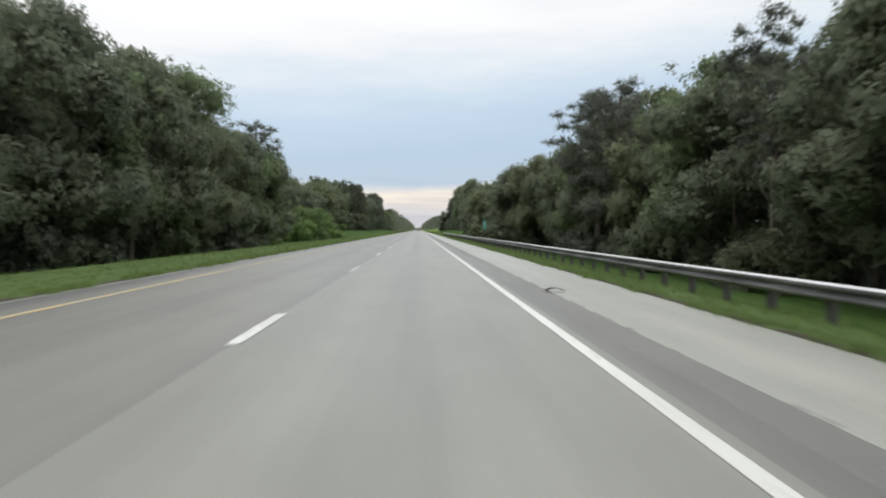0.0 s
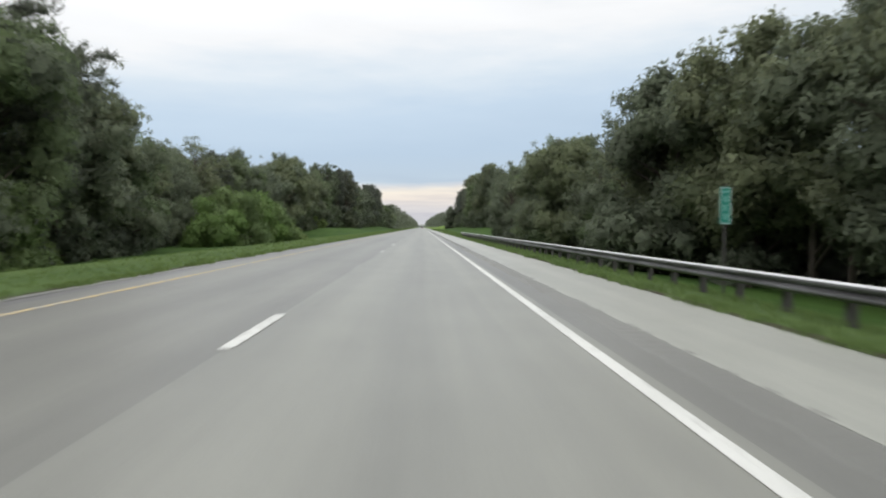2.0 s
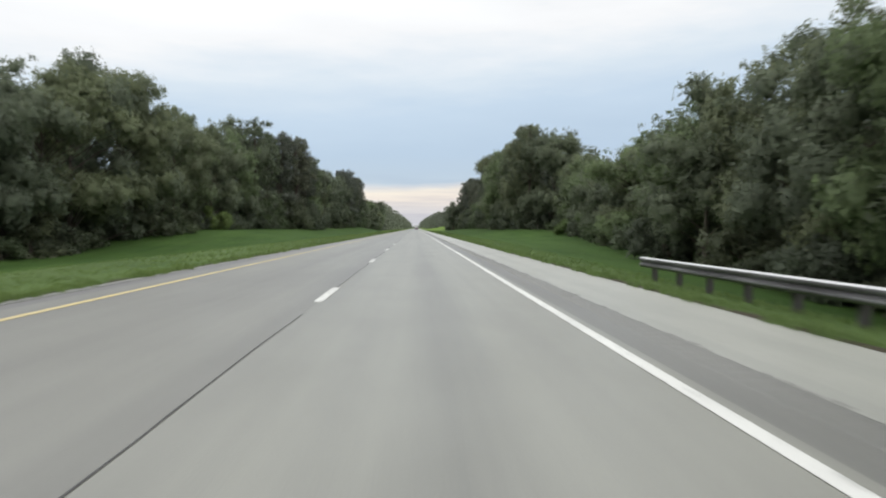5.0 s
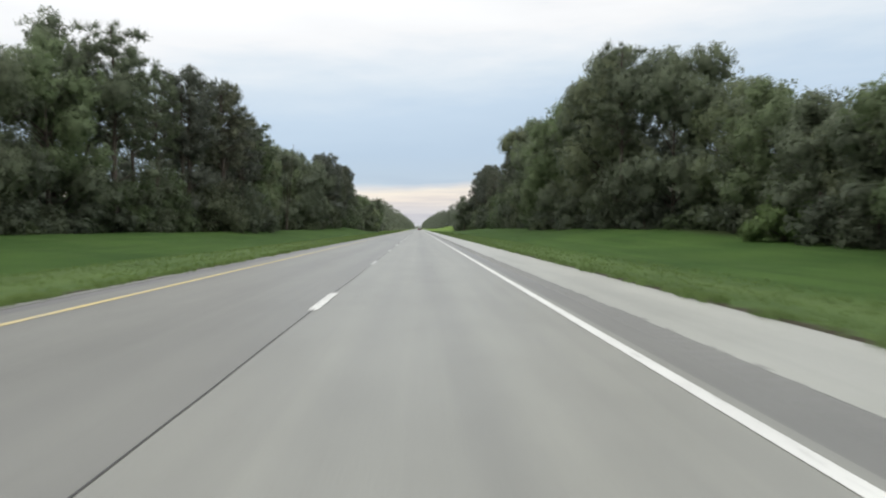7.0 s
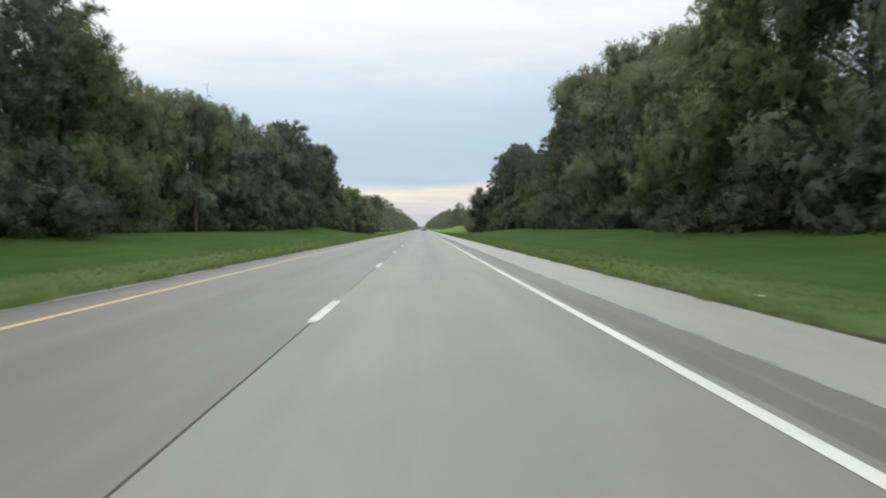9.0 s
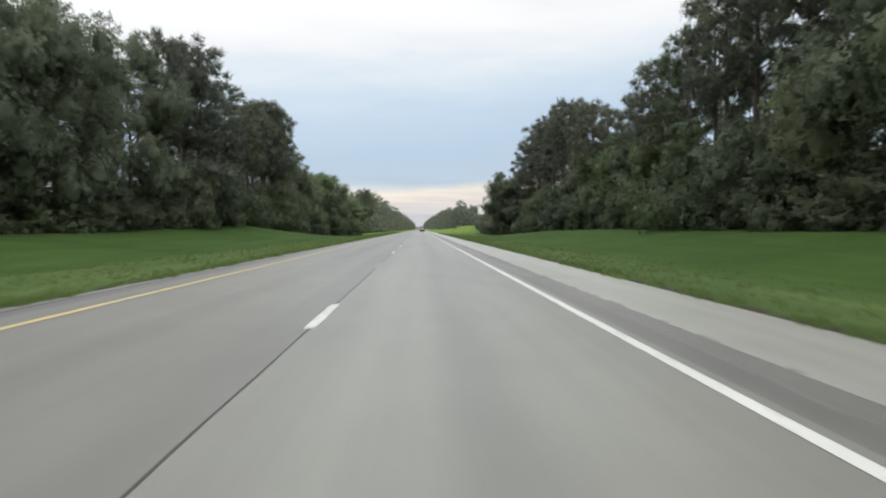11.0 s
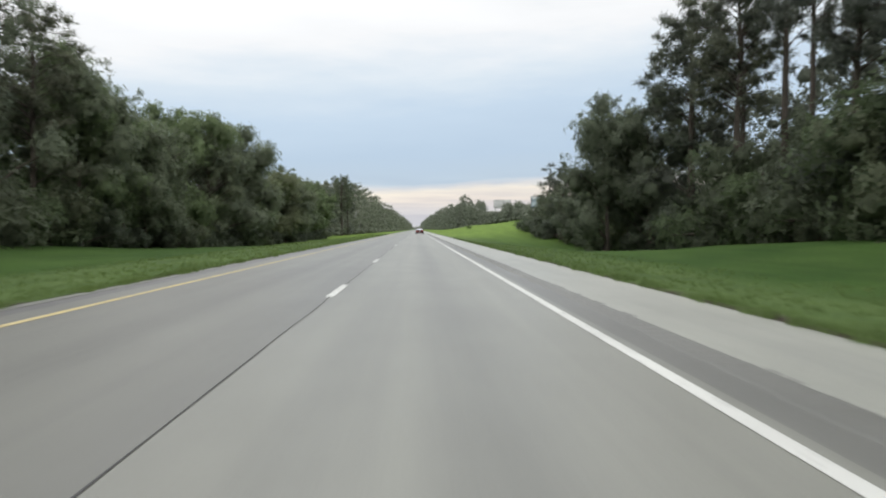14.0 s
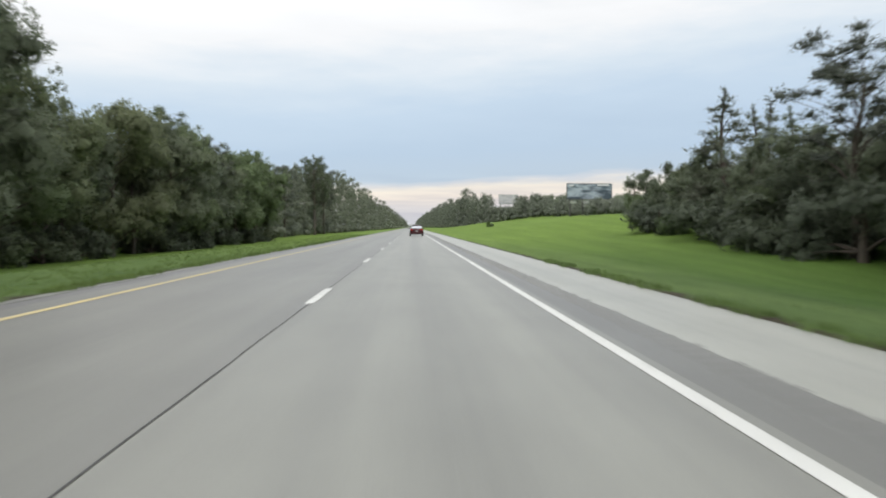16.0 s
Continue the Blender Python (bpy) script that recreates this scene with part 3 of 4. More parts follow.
def crown_plan(kind, rng):
    """Clump centres and radii for a tree of height 1 (scaled later to 12 m): (x, y, z, r)."""
    plan = []
    if kind == "broad":  # leafy from near the ground, domed and lobed top
        lobes = [(0, 0, 0.80, 0.17)] + [(0.21 * math.cos(a), 0.21 * math.sin(a), rng.uniform(0.50, 0.76), rng.uniform(0.13, 0.18)) for a in np.linspace(0, 6.28, 6)[:-1] + rng.uniform(0, 1.2)]
        lobes += [(0.22 * math.cos(a), 0.22 * math.sin(a), rng.uniform(0.2, 0.45), 0.16) for a in np.linspace(0, 6.28, 6)[:-1] + rng.uniform(0, 1.2)]
        for lx, ly, lz, lr in lobes:
            for _ in range(3):
                d = rng.normal(size=3)
                d *= lr * rng.uniform(0.35, 0.9) / np.linalg.norm(d)
                plan.append((lx + d[0], ly + d[1], max(0.08, lz + d[2]), lr * rng.uniform(0.5, 0.74)))
        plan.append((rng.uniform(-0.05, 0.05), rng.uniform(-0.05, 0.05), 0.95, 0.055))
        plan.append((rng.uniform(-0.13, 0.13), rng.uniform(-0.13, 0.13), 0.89, 0.065))
        plan.append((rng.uniform(-0.17, 0.17), rng.uniform(-0.17, 0.17), 0.84, 0.07))
        for lx, ly, lz, lr in lobes[:6]:  # leafy twigs that stand out of the dome
            for _ in range(5):
                d = rng.normal(size=3) + np.array([1.5 * lx, 1.5 * ly, 0.9])
                d *= lr * rng.uniform(1.0, 1.32) / np.linalg.norm(d)
                plan.append((lx + d[0], ly + d[1], min(0.99, lz + d[2]), rng.uniform(0.018, 0.034)))
    elif kind == "round":  # open rounded crown on a clear stem, airy top
        for _ in range(46):
            d = rng.normal(size=3)
            d /= np.linalg.norm(d)
            q = rng.uniform(0.25, 1.0) ** 0.6
            plan.append((d[0] * 0.27 * q, d[1] * 0.27 * q, 0.66 + d[2] * 0.30 * q, rng.uniform(0.026, 0.056)))
        for _ in range(10):
            a, q = rng.uniform(0, 6.28), rng.uniform(0.05, 0.26)
            plan.append((math.cos(a) * q, math.sin(a) * q, rng.uniform(0.12, 0.42), rng.uniform(0.09, 0.13)))
    elif kind == "pine":  # tall stem, open rounded crown of needle clumps on spreading limbs
        for tier in range(15):
            z = 0.44 + 0.51 * (tier + rng.uniform(0, 0.6)) / 15
            reach = 0.22 * math.sqrt(max(0.06, 1 - ((z - 0.66) / 0.34) ** 2))
            a0 = rng.uniform(0, 6.28)
            for b in range(3):
                a, q = a0 + 2.09 * b + rng.uniform(-0.5, 0.5), reach * rng.uniform(0.7, 1.05)
                plan.append((math.cos(a) * q, math.sin(a) * q, z + 0.02 + rng.uniform(-0.01, 0.02), rng.uniform(0.029, 0.050)))
                if rng.random() < 0.85:
                    plan.append((math.cos(a + 0.2) * q * 0.55, math.sin(a + 0.2) * q * 0.55, z + rng.uniform(-0.01, 0.02), rng.uniform(0.026, 0.042)))
        plan += [(0.01, 0.0, 0.955, 0.028), (0.0, 0.02, 0.98, 0.020), (-0.03, 0.0, 0.94, 0.030)]
        for _ in range(4):
            a, q = rng.uniform(0, 6.28), rng.uniform(0.05, 0.2)
            plan.append((math.cos(a) * q, math.sin(a) * q, rng.uniform(0.06, 0.34), rng.uniform(0.07, 0.11)))
    elif kind == "mast":  # old pine: a long bare stem under a thin open crown
        for tier in range(10):
            z = 0.60 + 0.36 * (tier + rng.uniform(0, 0.7)) / 10
            reach = 0.19 * math.sqrt(max(0.08, 1 - ((z - 0.76) / 0.25) ** 2))
            a0 = rng.uniform(0, 6.28)
            for b in range(3):
                a, q = a0 + 2.09 * b + rng.uniform(-0.5, 0.5), reach * rng.uniform(0.6, 1.05)
                plan.append((math.cos(a) * q, math.sin(a) * q, z + 0.02 + rng.uniform(-0.01, 0.02), rng.uniform(0.022, 0.040)))
                if rng.random() < 0.45:
                    plan.append((math.cos(a + 0.2) * q * 0.5, math.sin(a + 0.2) * q * 0.5, z + rng.uniform(-0.01, 0.02), rng.uniform(0.018, 0.030)))
        plan += [(0.0, 0.01, 0.97, 0.024), (-0.02, 0.0, 0.95, 0.028)]
    elif kind == "dome":  # spreading pine: rounded crown of needle clumps on rising limbs
        for _ in range(58):
            d = rng.normal(size=3)
            d /= np.linalg.norm(d)
            q = rng.uniform(0.3, 1.0) ** 0.5
            plan.append((d[0] * 0.25 * q, d[1] * 0.25 * q, 0.71 + d[2] * 0.25 * q, rng.uniform(0.030, 0.050)))
        for _ in range(7):
            a, q = rng.uniform(0, 6.28), rng.uniform(0.10, 0.22)
            plan.append((math.cos(a) * q, math.sin(a) * q, rng.uniform(0.42, 0.55), rng.uniform(0.026, 0.040)))
    elif kind == "cone":  # young pine, pointed, leafy to the ground
        for k in range(46):
            z = 0.06 + 0.86 * (k + rng.uniform(0, 1)) / 46
            a, q = rng.uniform(0, 6.28), (0.24 * (1 - z) + 0.012) * rng.uniform(0.3, 1.0)
            plan.append((math.cos(a) * q, math.sin(a) * q, z, 0.026 + 0.045 * (1 - z)))
        plan += [(0.0, 0.0, 0.93, 0.026), (0.0, 0.0, 0.965, 0.018), (0.0, 0.0, 0.99, 0.012)]
    else:  # shrub: clumps from the ground up
        for k in range(21):
            a, q = rng.uniform(0, 6.28), 0.5 * math.sqrt(rng.uniform(0.0, 1.0))
            h = (1 - (q / 0.60) ** 2) * 0.8
            plan.append((math.cos(a) * q, math.sin(a) * q, 0.08 + (k % 3 + rng.uniform(0.0, 1.0)) / 3 * h * 0.9, rng.uniform(0.13, 0.20)))
    return plan


# height at which each class of tree is modelled; leaf sprays per clump, their size
SIZES = {"near": 12.0, "young": 12.0, "tall": 20.0, "thicket": 9.0, "bush": 8.0, "shrub": 4.0}
LEAVES = {"near": (208, 0.40), "young": (88, 0.56), "tall": (98, 0.85), "thicket": (58, 0.66), "bush": (170, 0.44), "shrub": (46, 0.50)}


def tree_meshes(kind, seed, leaves, leaf, mat, unit):
    rng = np.random.default_rng(seed)
    plan = crown_plan(kind, rng)
    needles = kind in ("pine", "mast", "cone", "dome")
    flat = 0.62 if needles else 0.86
    mean = np.mean([c[3] for c in plan if kind != "broad" or c[3] > 0.035])
    bunch = Foliage(rng)
    for c in plan:
        twig = kind == "broad" and c[3] < 0.035
        heart = 0.4 if needles else 0.10 if kind == "round" or twig else 0.32 if kind == "shrub" else 0.50
        bunch.clump(np.array(c[:3]) * unit, c[3] * unit, max(16 if twig else 8, int(leaves * (c[3] / mean) ** 1.5)), leaf * (0.55 if twig else 1.0), flat, heart, needles)
    crown = bunch.mesh("crown", mat)
    verts, faces = [], []
    top = {"pine": 0.95, "mast": 0.95, "cone": 0.97, "dome": 0.78, "broad": 0.72, "round": 0.74, "shrub": 0.5}[kind] * unit
    r0 = 0.055 * unit if kind == "shrub" else 0.018 * unit
    pts = [Vector((0, 0, -0.5))]
    for k in range(1, 6):
        pts.append(Vector((rng.uniform(-0.012, 0.012) * unit * k / 3, rng.uniform(-0.012, 0.012) * unit * k / 3, top * k / 5)))
    for k in range(5):
        tube(verts, faces, pts[k], pts[k + 1], r0 * (1 - 0.17 * k), r0 * (1 - 0.17 * (k + 1)))
    order = sorted(range(len(plan)), key=lambda i: -plan[i][3])
    for i in order[:: {"round": 1, "pine": 1, "mast": 1, "dome": 1, "shrub": 5}.get(kind, 3)]:
        c = Vector(plan[i][:3]) * unit
        drop = 0.02 * unit + 0.18 * c.xy.length if kind in ("pine", "mast") else 0.10 * unit + 0.25 * c.xy.length
        h = max(0.25 * unit * 0.4, min(top * 0.97, c.z - drop))
        k = min(4, int(h / top * 5))
        s = pts[k].lerp(pts[k + 1], h / top * 5 - k)
        mid = s.lerp(c, 0.5) + Vector((0, 0, 0.02 * unit))
        rb = r0 * (1 - 0.17 * k) * (0.28 if kind in ("pine", "mast", "dome") else 0.42)
        tube(verts, faces, s, mid, rb, rb * 0.6, 3)
        tube(verts, faces, mid, c, rb * 0.6, rb * 0.2, 3)
    return mesh_from("trunk", verts, faces, M_BARK, True), crown


TREE_LABELS = {
    "broad": ("dark green leafy broadleaf tree at the forest edge", "tree"),
    "round": ("open crowned broadleaf tree with airy leafy top", "tree"),
    "pine": ("tall dark pine with clumped needles and ragged top", "tree"),
    "mast": ("old dark pine with long bare stem and open crown", "tree"),
    "dome": ("spreading pine with rounded open crown of dark needles", "tree"),
    "cone": ("young pointed pine with dark needles beside grassy rise", "tree"),
    "shrub": ("dense shade-darkened green shrub at the foot of the trees", "shrub"),
    "bush": ("bright light green leafy bush beside the grass verge", "bush"),
}
PROTO = {}


def proto(kind, detail, seed):
    """A tree of one kind and detail, built once at the origin of its own size and then copied."""
    key = (kind, detail, seed)
    if key not in PROTO:
        shape = "shrub" if kind in ("shrub", "bush") else kind
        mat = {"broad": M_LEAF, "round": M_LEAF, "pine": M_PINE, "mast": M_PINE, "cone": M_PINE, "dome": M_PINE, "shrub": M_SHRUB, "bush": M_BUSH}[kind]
        leaves, leaf = LEAVES[detail]
        if kind in ("pine", "mast", "cone", "dome"):
            leaves, leaf = int(leaves * 0.60), leaf * 0.75
        if kind == "round":
            leaves, leaf = int(leaves * 0.44), leaf * 0.60
        PROTO[key] = tree_meshes(shape, 11 * seed + len(kind) * 101, leaves, leaf, mat, SIZES[detail])
    return PROTO[key]


FIRST = {}


def plant(kind, seed, x, y, height, girth=1.0, turn=0.0, sink=0.15):
    """Stand a tree of that height on the ground."""
    name = "pine_tree" if kind in ("pine", "mast", "cone", "dome") else "shrub" if kind == "shrub" else "bush" if kind == "bush" else "tree"
    detail = "thicket" if kind == "shrub" and height > 5.2 else kind if kind in ("shrub", "bush") else "tall" if height > 15.6 else "near" if kind in ("broad", "round") and y < 185 and abs(x) < 22 else "young"
    s = height / SIZES[detail]
    m = Matrix.Translation((x, y, ground_z(x, y) - sink)) @ Matrix.Rotation(turn, 4, "Z")
    key = (kind, detail, seed)
    if key in FIRST:
        ob = copy_thing(FIRST[key], m)
        ob.scale = (s * girth, s * girth, s)
        return ob
    trunk, crown = proto(kind, detail, seed)
    root = new(name)
    root.empty_display_size = 0.5
    child("trunk", trunk, root)
    child("crown", crown, root)
    label, cat = TREE_LABELS[kind]
    tagged(root, label, cat, "trees and shrubs along the motorway")
    FIRST[key] = root
    root.matrix_basis = m
    root.scale = (s * girth, s * girth, s)
    return root


# Height of the tree tops above the carriageway and place of the crowns' front, along the way.
LEFT_TOP = [(-40, 13), (20, 11), (36, 13), (48, 14.3), (60, 14.4), (72, 14), (80, 12), (90, 14.8), (98, 14), (105, 13.2), (113, 14.4), (121, 12.6), (128, 12.6), (136, 10.2), (145, 11.4),
            (151, 12), (168, 13), (178, 13.2), (188, 15.2), (199, 13.4), (210, 15.0), (220, 17.3), (232, 19), (254, 17), (264, 18), (272, 18.5), (280, 20.2), (288, 22.7), (294, 21.7), (300, 20.3), (306, 22.5), (310, 21.5), (315, 22.6),
            (323, 20.4), (330, 19.5), (338, 20), (347, 18), (357, 18.5), (367, 19), (378, 20.4), (391, 20.6), (404, 21), (414, 22), (424, 24), (433, 22.5), (441, 18.5), (452, 22), (462, 24.8), (471, 24.8),
            (480, 22), (484, 18), (489, 17), (493, 16.4), (498, 12.6), (502, 11.6), (508, 14), (515, 15.8), (525, 16.6), (536, 15.8), (541, 14.4), (545, 12.6), (551, 11.4), (562, 11.3), (572, 11.8), (582, 11.4), (596, 12.5), (609, 13.3), (626, 12.8), (676, 16.2), (705, 20.2), (715, 21), (760, 20.8), (840, 23), (900, 23), (1500, 23), (2900, 20)]
LEFT_FRONT = [(-40, -16), (46, -17), (104, -21), (134, -28.5), (170, -35), (190, -31), (240, -30), (285, -31), (306, -28.5), (315, -25), (328, -26), (341, -28), (362, -31), (425, -25.5), (474, -25.5), (510, -25), (530, -24), (562, -22.5), (583, -23.5), (616, -24), (623, -29.5), (700, -30), (800, -28), (1100, -26), (1300, -24), (1900, -20), (2900, -15)]
RIGHT_TOP = [(-40, 13), (36, 11.6), (42, 11.6), (46, 11.2), (51, 11.6), (56, 12.6), (66, 14.0), (75, 13.6), (80, 11.1), (88, 13), (97, 11.4), (103, 10.3), (106.5, 9.6), (108.3, 4.6), (110.6, 4.8), (112, 7.4), (116, 8.1), (122, 10), (130, 10.2), (138.5, 10.8), (139.5, 6.6), (152, 5.4),
             (161, 5.9), (165, 9), (171, 11.5), (186, 11), (200, 10.5), (217, 10.5), (232, 8), (240, 9.8), (248, 9.4), (258, 10.2), (264, 11.4), (270, 12.8), (278, 15.2), (282, 19), (291, 21.6), (303, 24), (307, 25), (317, 23), (326, 19), (337, 19.2),
             (342, 21), (352, 22), (363, 25.3), (375, 26.4), (387, 27), (400, 26), (410, 21), (424, 19.5), (430, 18), (437, 18.3), (444, 21.5), (451, 21.5), (457, 23.8), (468, 24), (478, 23.6), (487, 24.5), (491, 22), (495, 20), (497.5, 15.2), (502, 15.0), (505, 13.5), (509, 9.5), (515.5, 8.5), (518, 8), (525, 6.8), (532, 6.6), (538, 6.8), (544, 6.5), (552, 6.0)]
RIGHT_FRONT = [(-40, 18), (78, 20), (91, 19), (105, 15), (134, 14), (161, 16), (190, 18), (240, 25), (275, 30), (286, 29), (292, 25), (315, 24), (330, 23), (350, 27.5), (430, 27.5), (447, 26.5), (490, 26.5), (505, 23), (514, 21.5), (540, 20.5), (560, 24)]
PINES = {-1: ((280, 334), (410, 486), (690, 720)), 1: ((56, 92), (284, 300), (388, 493))}


def plant_side(side, top, front, y0, y1, rng):
    y = y0
    while y < y1:
        h, f = interp(y, top), interp(y, front)
        pine = any(a <= y <= b for a, b in PINES[side])
        # front rank
        kind = "pine" if pine and rng.random() < (0.85 if y > 388 else 0.6) else "broad" if rng.random() < 0.85 else "round"
        if side > 0 and (440 < y < 494 or kind == "pine" and y > 434) and int(y) % 4:
            kind = "mast"
        x = f + side * rng.uniform(0.8, 3.4)
        g = rng.uniform(0.80, 1.05) * min(1.3, 13.0 / h) ** 0.35
        hh = (h - ground_z(x, y)) * rng.uniform(0.97, 1.07)
        plant(kind, rng.randrange(4), x, y, hh, g, rng.uniform(0, 6.28))
        # the wood behind
        for depth, low in ((rng.uniform(6.0, 9.0), 0.9), (rng.uniform(11.0, 16.0), 0.95)):
            if pine and h > 16 and (side < 0 or y > 388):  # the pines' open tops stand clear of the wood behind
                low = low - (0.06 if side < 0 else 0.0 if y < 446 else 0.26)
            DEEP[side].append((f + side * depth, y + rng.uniform(-3, 3), min(h, interp(y - 13, top) + 1.0) * rng.uniform(low, low + 0.14)))
        # undergrowth in front of the stems
        if kind in ("pine", "mast"):
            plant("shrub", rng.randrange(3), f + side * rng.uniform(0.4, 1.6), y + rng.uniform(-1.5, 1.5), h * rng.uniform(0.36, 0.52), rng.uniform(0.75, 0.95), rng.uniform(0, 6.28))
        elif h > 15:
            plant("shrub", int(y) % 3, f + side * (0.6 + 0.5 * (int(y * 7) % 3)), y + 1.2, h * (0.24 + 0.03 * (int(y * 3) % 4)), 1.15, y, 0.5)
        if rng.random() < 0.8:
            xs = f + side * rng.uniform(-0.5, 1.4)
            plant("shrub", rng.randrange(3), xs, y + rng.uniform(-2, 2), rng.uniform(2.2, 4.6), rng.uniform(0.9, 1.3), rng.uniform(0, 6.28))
        y += rng.uniform(3.6, 5.2) * (1.0 if h < 16 else 1.2)


DEEP = {-1: [], 1: []}
tree_rng = random.Random(21)
plant_side(-1, LEFT_TOP, LEFT_FRONT, -25.0, 625.0, tree_rng)
plant_side(1, RIGHT_TOP, RIGHT_FRONT, -25.0, 548.0, tree_rng)

# the light green thicket on the left verge
for bx, by, bh, bg in ((-24.2, 146.5, 8.6, 0.9), (-22.6, 149.5, 9.6, 0.9), (-23.8, 153, 10.8, 0.95), (-22.4, 156, 10.2, 0.95), (-23.4, 159, 10.2, 1.0),
                       (-20.4, 94, 5.6, 1.0), (-21.0, 97.5, 7.2, 0.8), (-21.8, 101, 5.8, 0.9),
                       (-21.8, 162.5, 8.6, 1.1), (-22.0, 166, 7.6, 1.1), (-20.6, 169, 5.6, 1.2), (-19.6, 172, 3.8, 1.3), (-18.8, 175, 2.4, 1.3)):
    plant("bush", int(by) % 3, bx, by, bh, bg, by, 0.6)
for bx, by, bh in ((27.0, 262, 4.6), (-28, 254, 4.5), (16.5, 622, 1.5)):
    plant("bush", int(by) % 3, bx, by, bh, 1.0, by)
# open pines that stand out against the sky
for px, py, ph, pg in ((-22.3, 100, 17.8, 1.0), (-23.5, 112, 15.2, 0.9), (-30.5, 288, 23.4, 0.9), (-29, 306, 23.2, 0.85), (-27, 315, 22.4, 0.9), (-27.5, 334, 20.8, 0.9), (-27.5, 423, 25.0, 0.9), (-27.5, 463, 25.2, 0.9),
                       (-27.5, 471, 25.2, 0.8), (-26.5, 572, 14.9, 1.1), (-25.5, 586, 13.4, 1.0), (-29, 706, 24.0, 0.9), (-30, 715, 22.8, 0.9), (-28.5, 724, 21.4, 0.8), (-28.6, 655, 16.0, 1.0), (20.0, 66, 15.2, 1.2), (19.8, 58, 14.6, 1.1), (28, 457, 24.4, 0.85), (27.5, 468, 24.6, 0.9), (28, 488, 25.4, 0.8), (27.5, 495.5, 22.0, 0.85), (-34.0, 176, 14.6, 1.0)):
    plant("pine", int(py) % 4, px, py, ph - ground_z(px, py), pg, py)
for px, py, ph in ((23.4, 534, 8.4), (24.2, 537.6, 9.4), (23.6, 542.6, 11.2), (24.4, 540.0, 9.6), (25.6, 548, 9.4), (26.6, 552, 9.0), (27.6, 556, 8.0)):
    plant("cone", int(py) % 2, px, py, ph - ground_z(px, py), 1.2 + 0.15 * (int(py) % 3), py)
for tx, ty, th in ((34.5, 593, 10.0), (30.5, 577, 8.6), (27.5, 562, 7.8), (25.5, 553, 7.0), (19.5, 97, 11.0), (20.6, 92.5, 11.4), (17.0, 101, 11.2)):
    plant("round" if ty > 590 else "broad", int(ty) % 4, tx, ty, th - ground_z(tx, ty), 1.0, ty)
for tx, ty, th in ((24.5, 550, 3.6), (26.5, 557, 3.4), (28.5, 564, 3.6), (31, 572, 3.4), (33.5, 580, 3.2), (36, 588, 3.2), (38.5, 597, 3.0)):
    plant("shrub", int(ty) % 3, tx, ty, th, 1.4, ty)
# the airy tree standing forward above the guardrail
plant("round", 1, 15.3, 160.0, 13.9, 1.0, 2.5)
plant("round", 2, 16.0, 105.0, 12.2, 0.95, 1.4)
plant("round", 3, 16.4, 131.0, 13.0, 0.82, 2.2)
plant("dome", 0, 22.2, 526.5, 11.5, 1.15, 0.8)
plant("dome", 0, 18.9, 31.3, 12.6 - ground_z(18.9, 31.3), 0.72, 2.2)
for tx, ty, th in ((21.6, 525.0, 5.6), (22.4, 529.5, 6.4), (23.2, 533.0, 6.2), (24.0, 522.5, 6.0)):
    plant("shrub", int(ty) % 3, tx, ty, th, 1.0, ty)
plant("round", 1, -34.0, 168.0, 19.0, 1.0, 1.1)
plant("round", 1, 24.2, 237.0, 12.0, 0.55, 3.1)
for tx, ty, th in ((29.6, 417, 14.5), (30.2, 425, 14.0), (29.4, 432, 15.0), (29.8, 439, 14.6), (30.0, 446, 15.2), (29.0, 453, 13.4)):
    plant("broad", ty % 4, tx, ty, th - ground_z(tx, ty), 1.0, ty)
plant("broad", 3, 21.6, 503.0, 16.8, 0.85, 0.9)
plant("broad", 2, 21.4, 74.0, 15.4, 0.85, 0.9)
plant("broad", 1, -26.2, 490.0, 16.6, 0.9, 0.3)
plant("broad", 3, -26.0, 497.5, 14.0, 0.9, 1.9)


def build_sapling(x, y, height):
    """A leafless young tree: a few thin stems with twigs."""
    rng = random.Random(31)
    root = tagged(new("sapling"), "bare thin tree with leafless twigs above the leafy trees", "tree", "trees and shrubs along the motorway")
    root.location = (x, y, ground_z(x, y))
    for lean in (-0.05, 0.03, 0.09):
        verts, faces = [], []
        top = height * rng.uniform(0.82, 1.0)
        pts = [Vector((lean * top * t + rng.uniform(-0.05, 0.05), rng.uniform(-0.2, 0.2) * t, top * t - 0.3)) for t in (0, 0.25, 0.5, 0.75, 1.0)]
        for k in range(4):
            tube(verts, faces, pts[k], pts[k + 1], 0.0056 * height * (1 - 0.22 * k), 0.0056 * height * (1 - 0.22 * (k + 1)), 5)
        stem = child("stem", mesh_from("stem", verts, faces, M_BARK, True), root)
        for _ in range(16):
            verts, faces = [], []
            t = rng.uniform(0.35, 0.98)
            k = min(3, int(t * 4))
            p = pts[k].lerp(pts[k + 1], t * 4 - k)
            a = rng.uniform(0, 6.28)
            q = p + Vector((math.cos(a) * 0.45, math.sin(a) * 0.45, 0.8)) * rng.uniform(0.5, 1.3)
            tube(verts, faces, p, q, 0.022, 0.008, 4)
            tube(verts, faces, p.lerp(q, 0.5), p.lerp(q, 0.5) + Vector((math.sin(a) * 0.25, math.cos(a) * 0.25, 0.4)), 0.012, 0.005, 4)
            child("twig", mesh_from("twig", verts, faces, M_BARK), stem)


build_sapling(16.2, 145.8, 10.8)
build_sapling(-28.0, 366.0, 20.4)


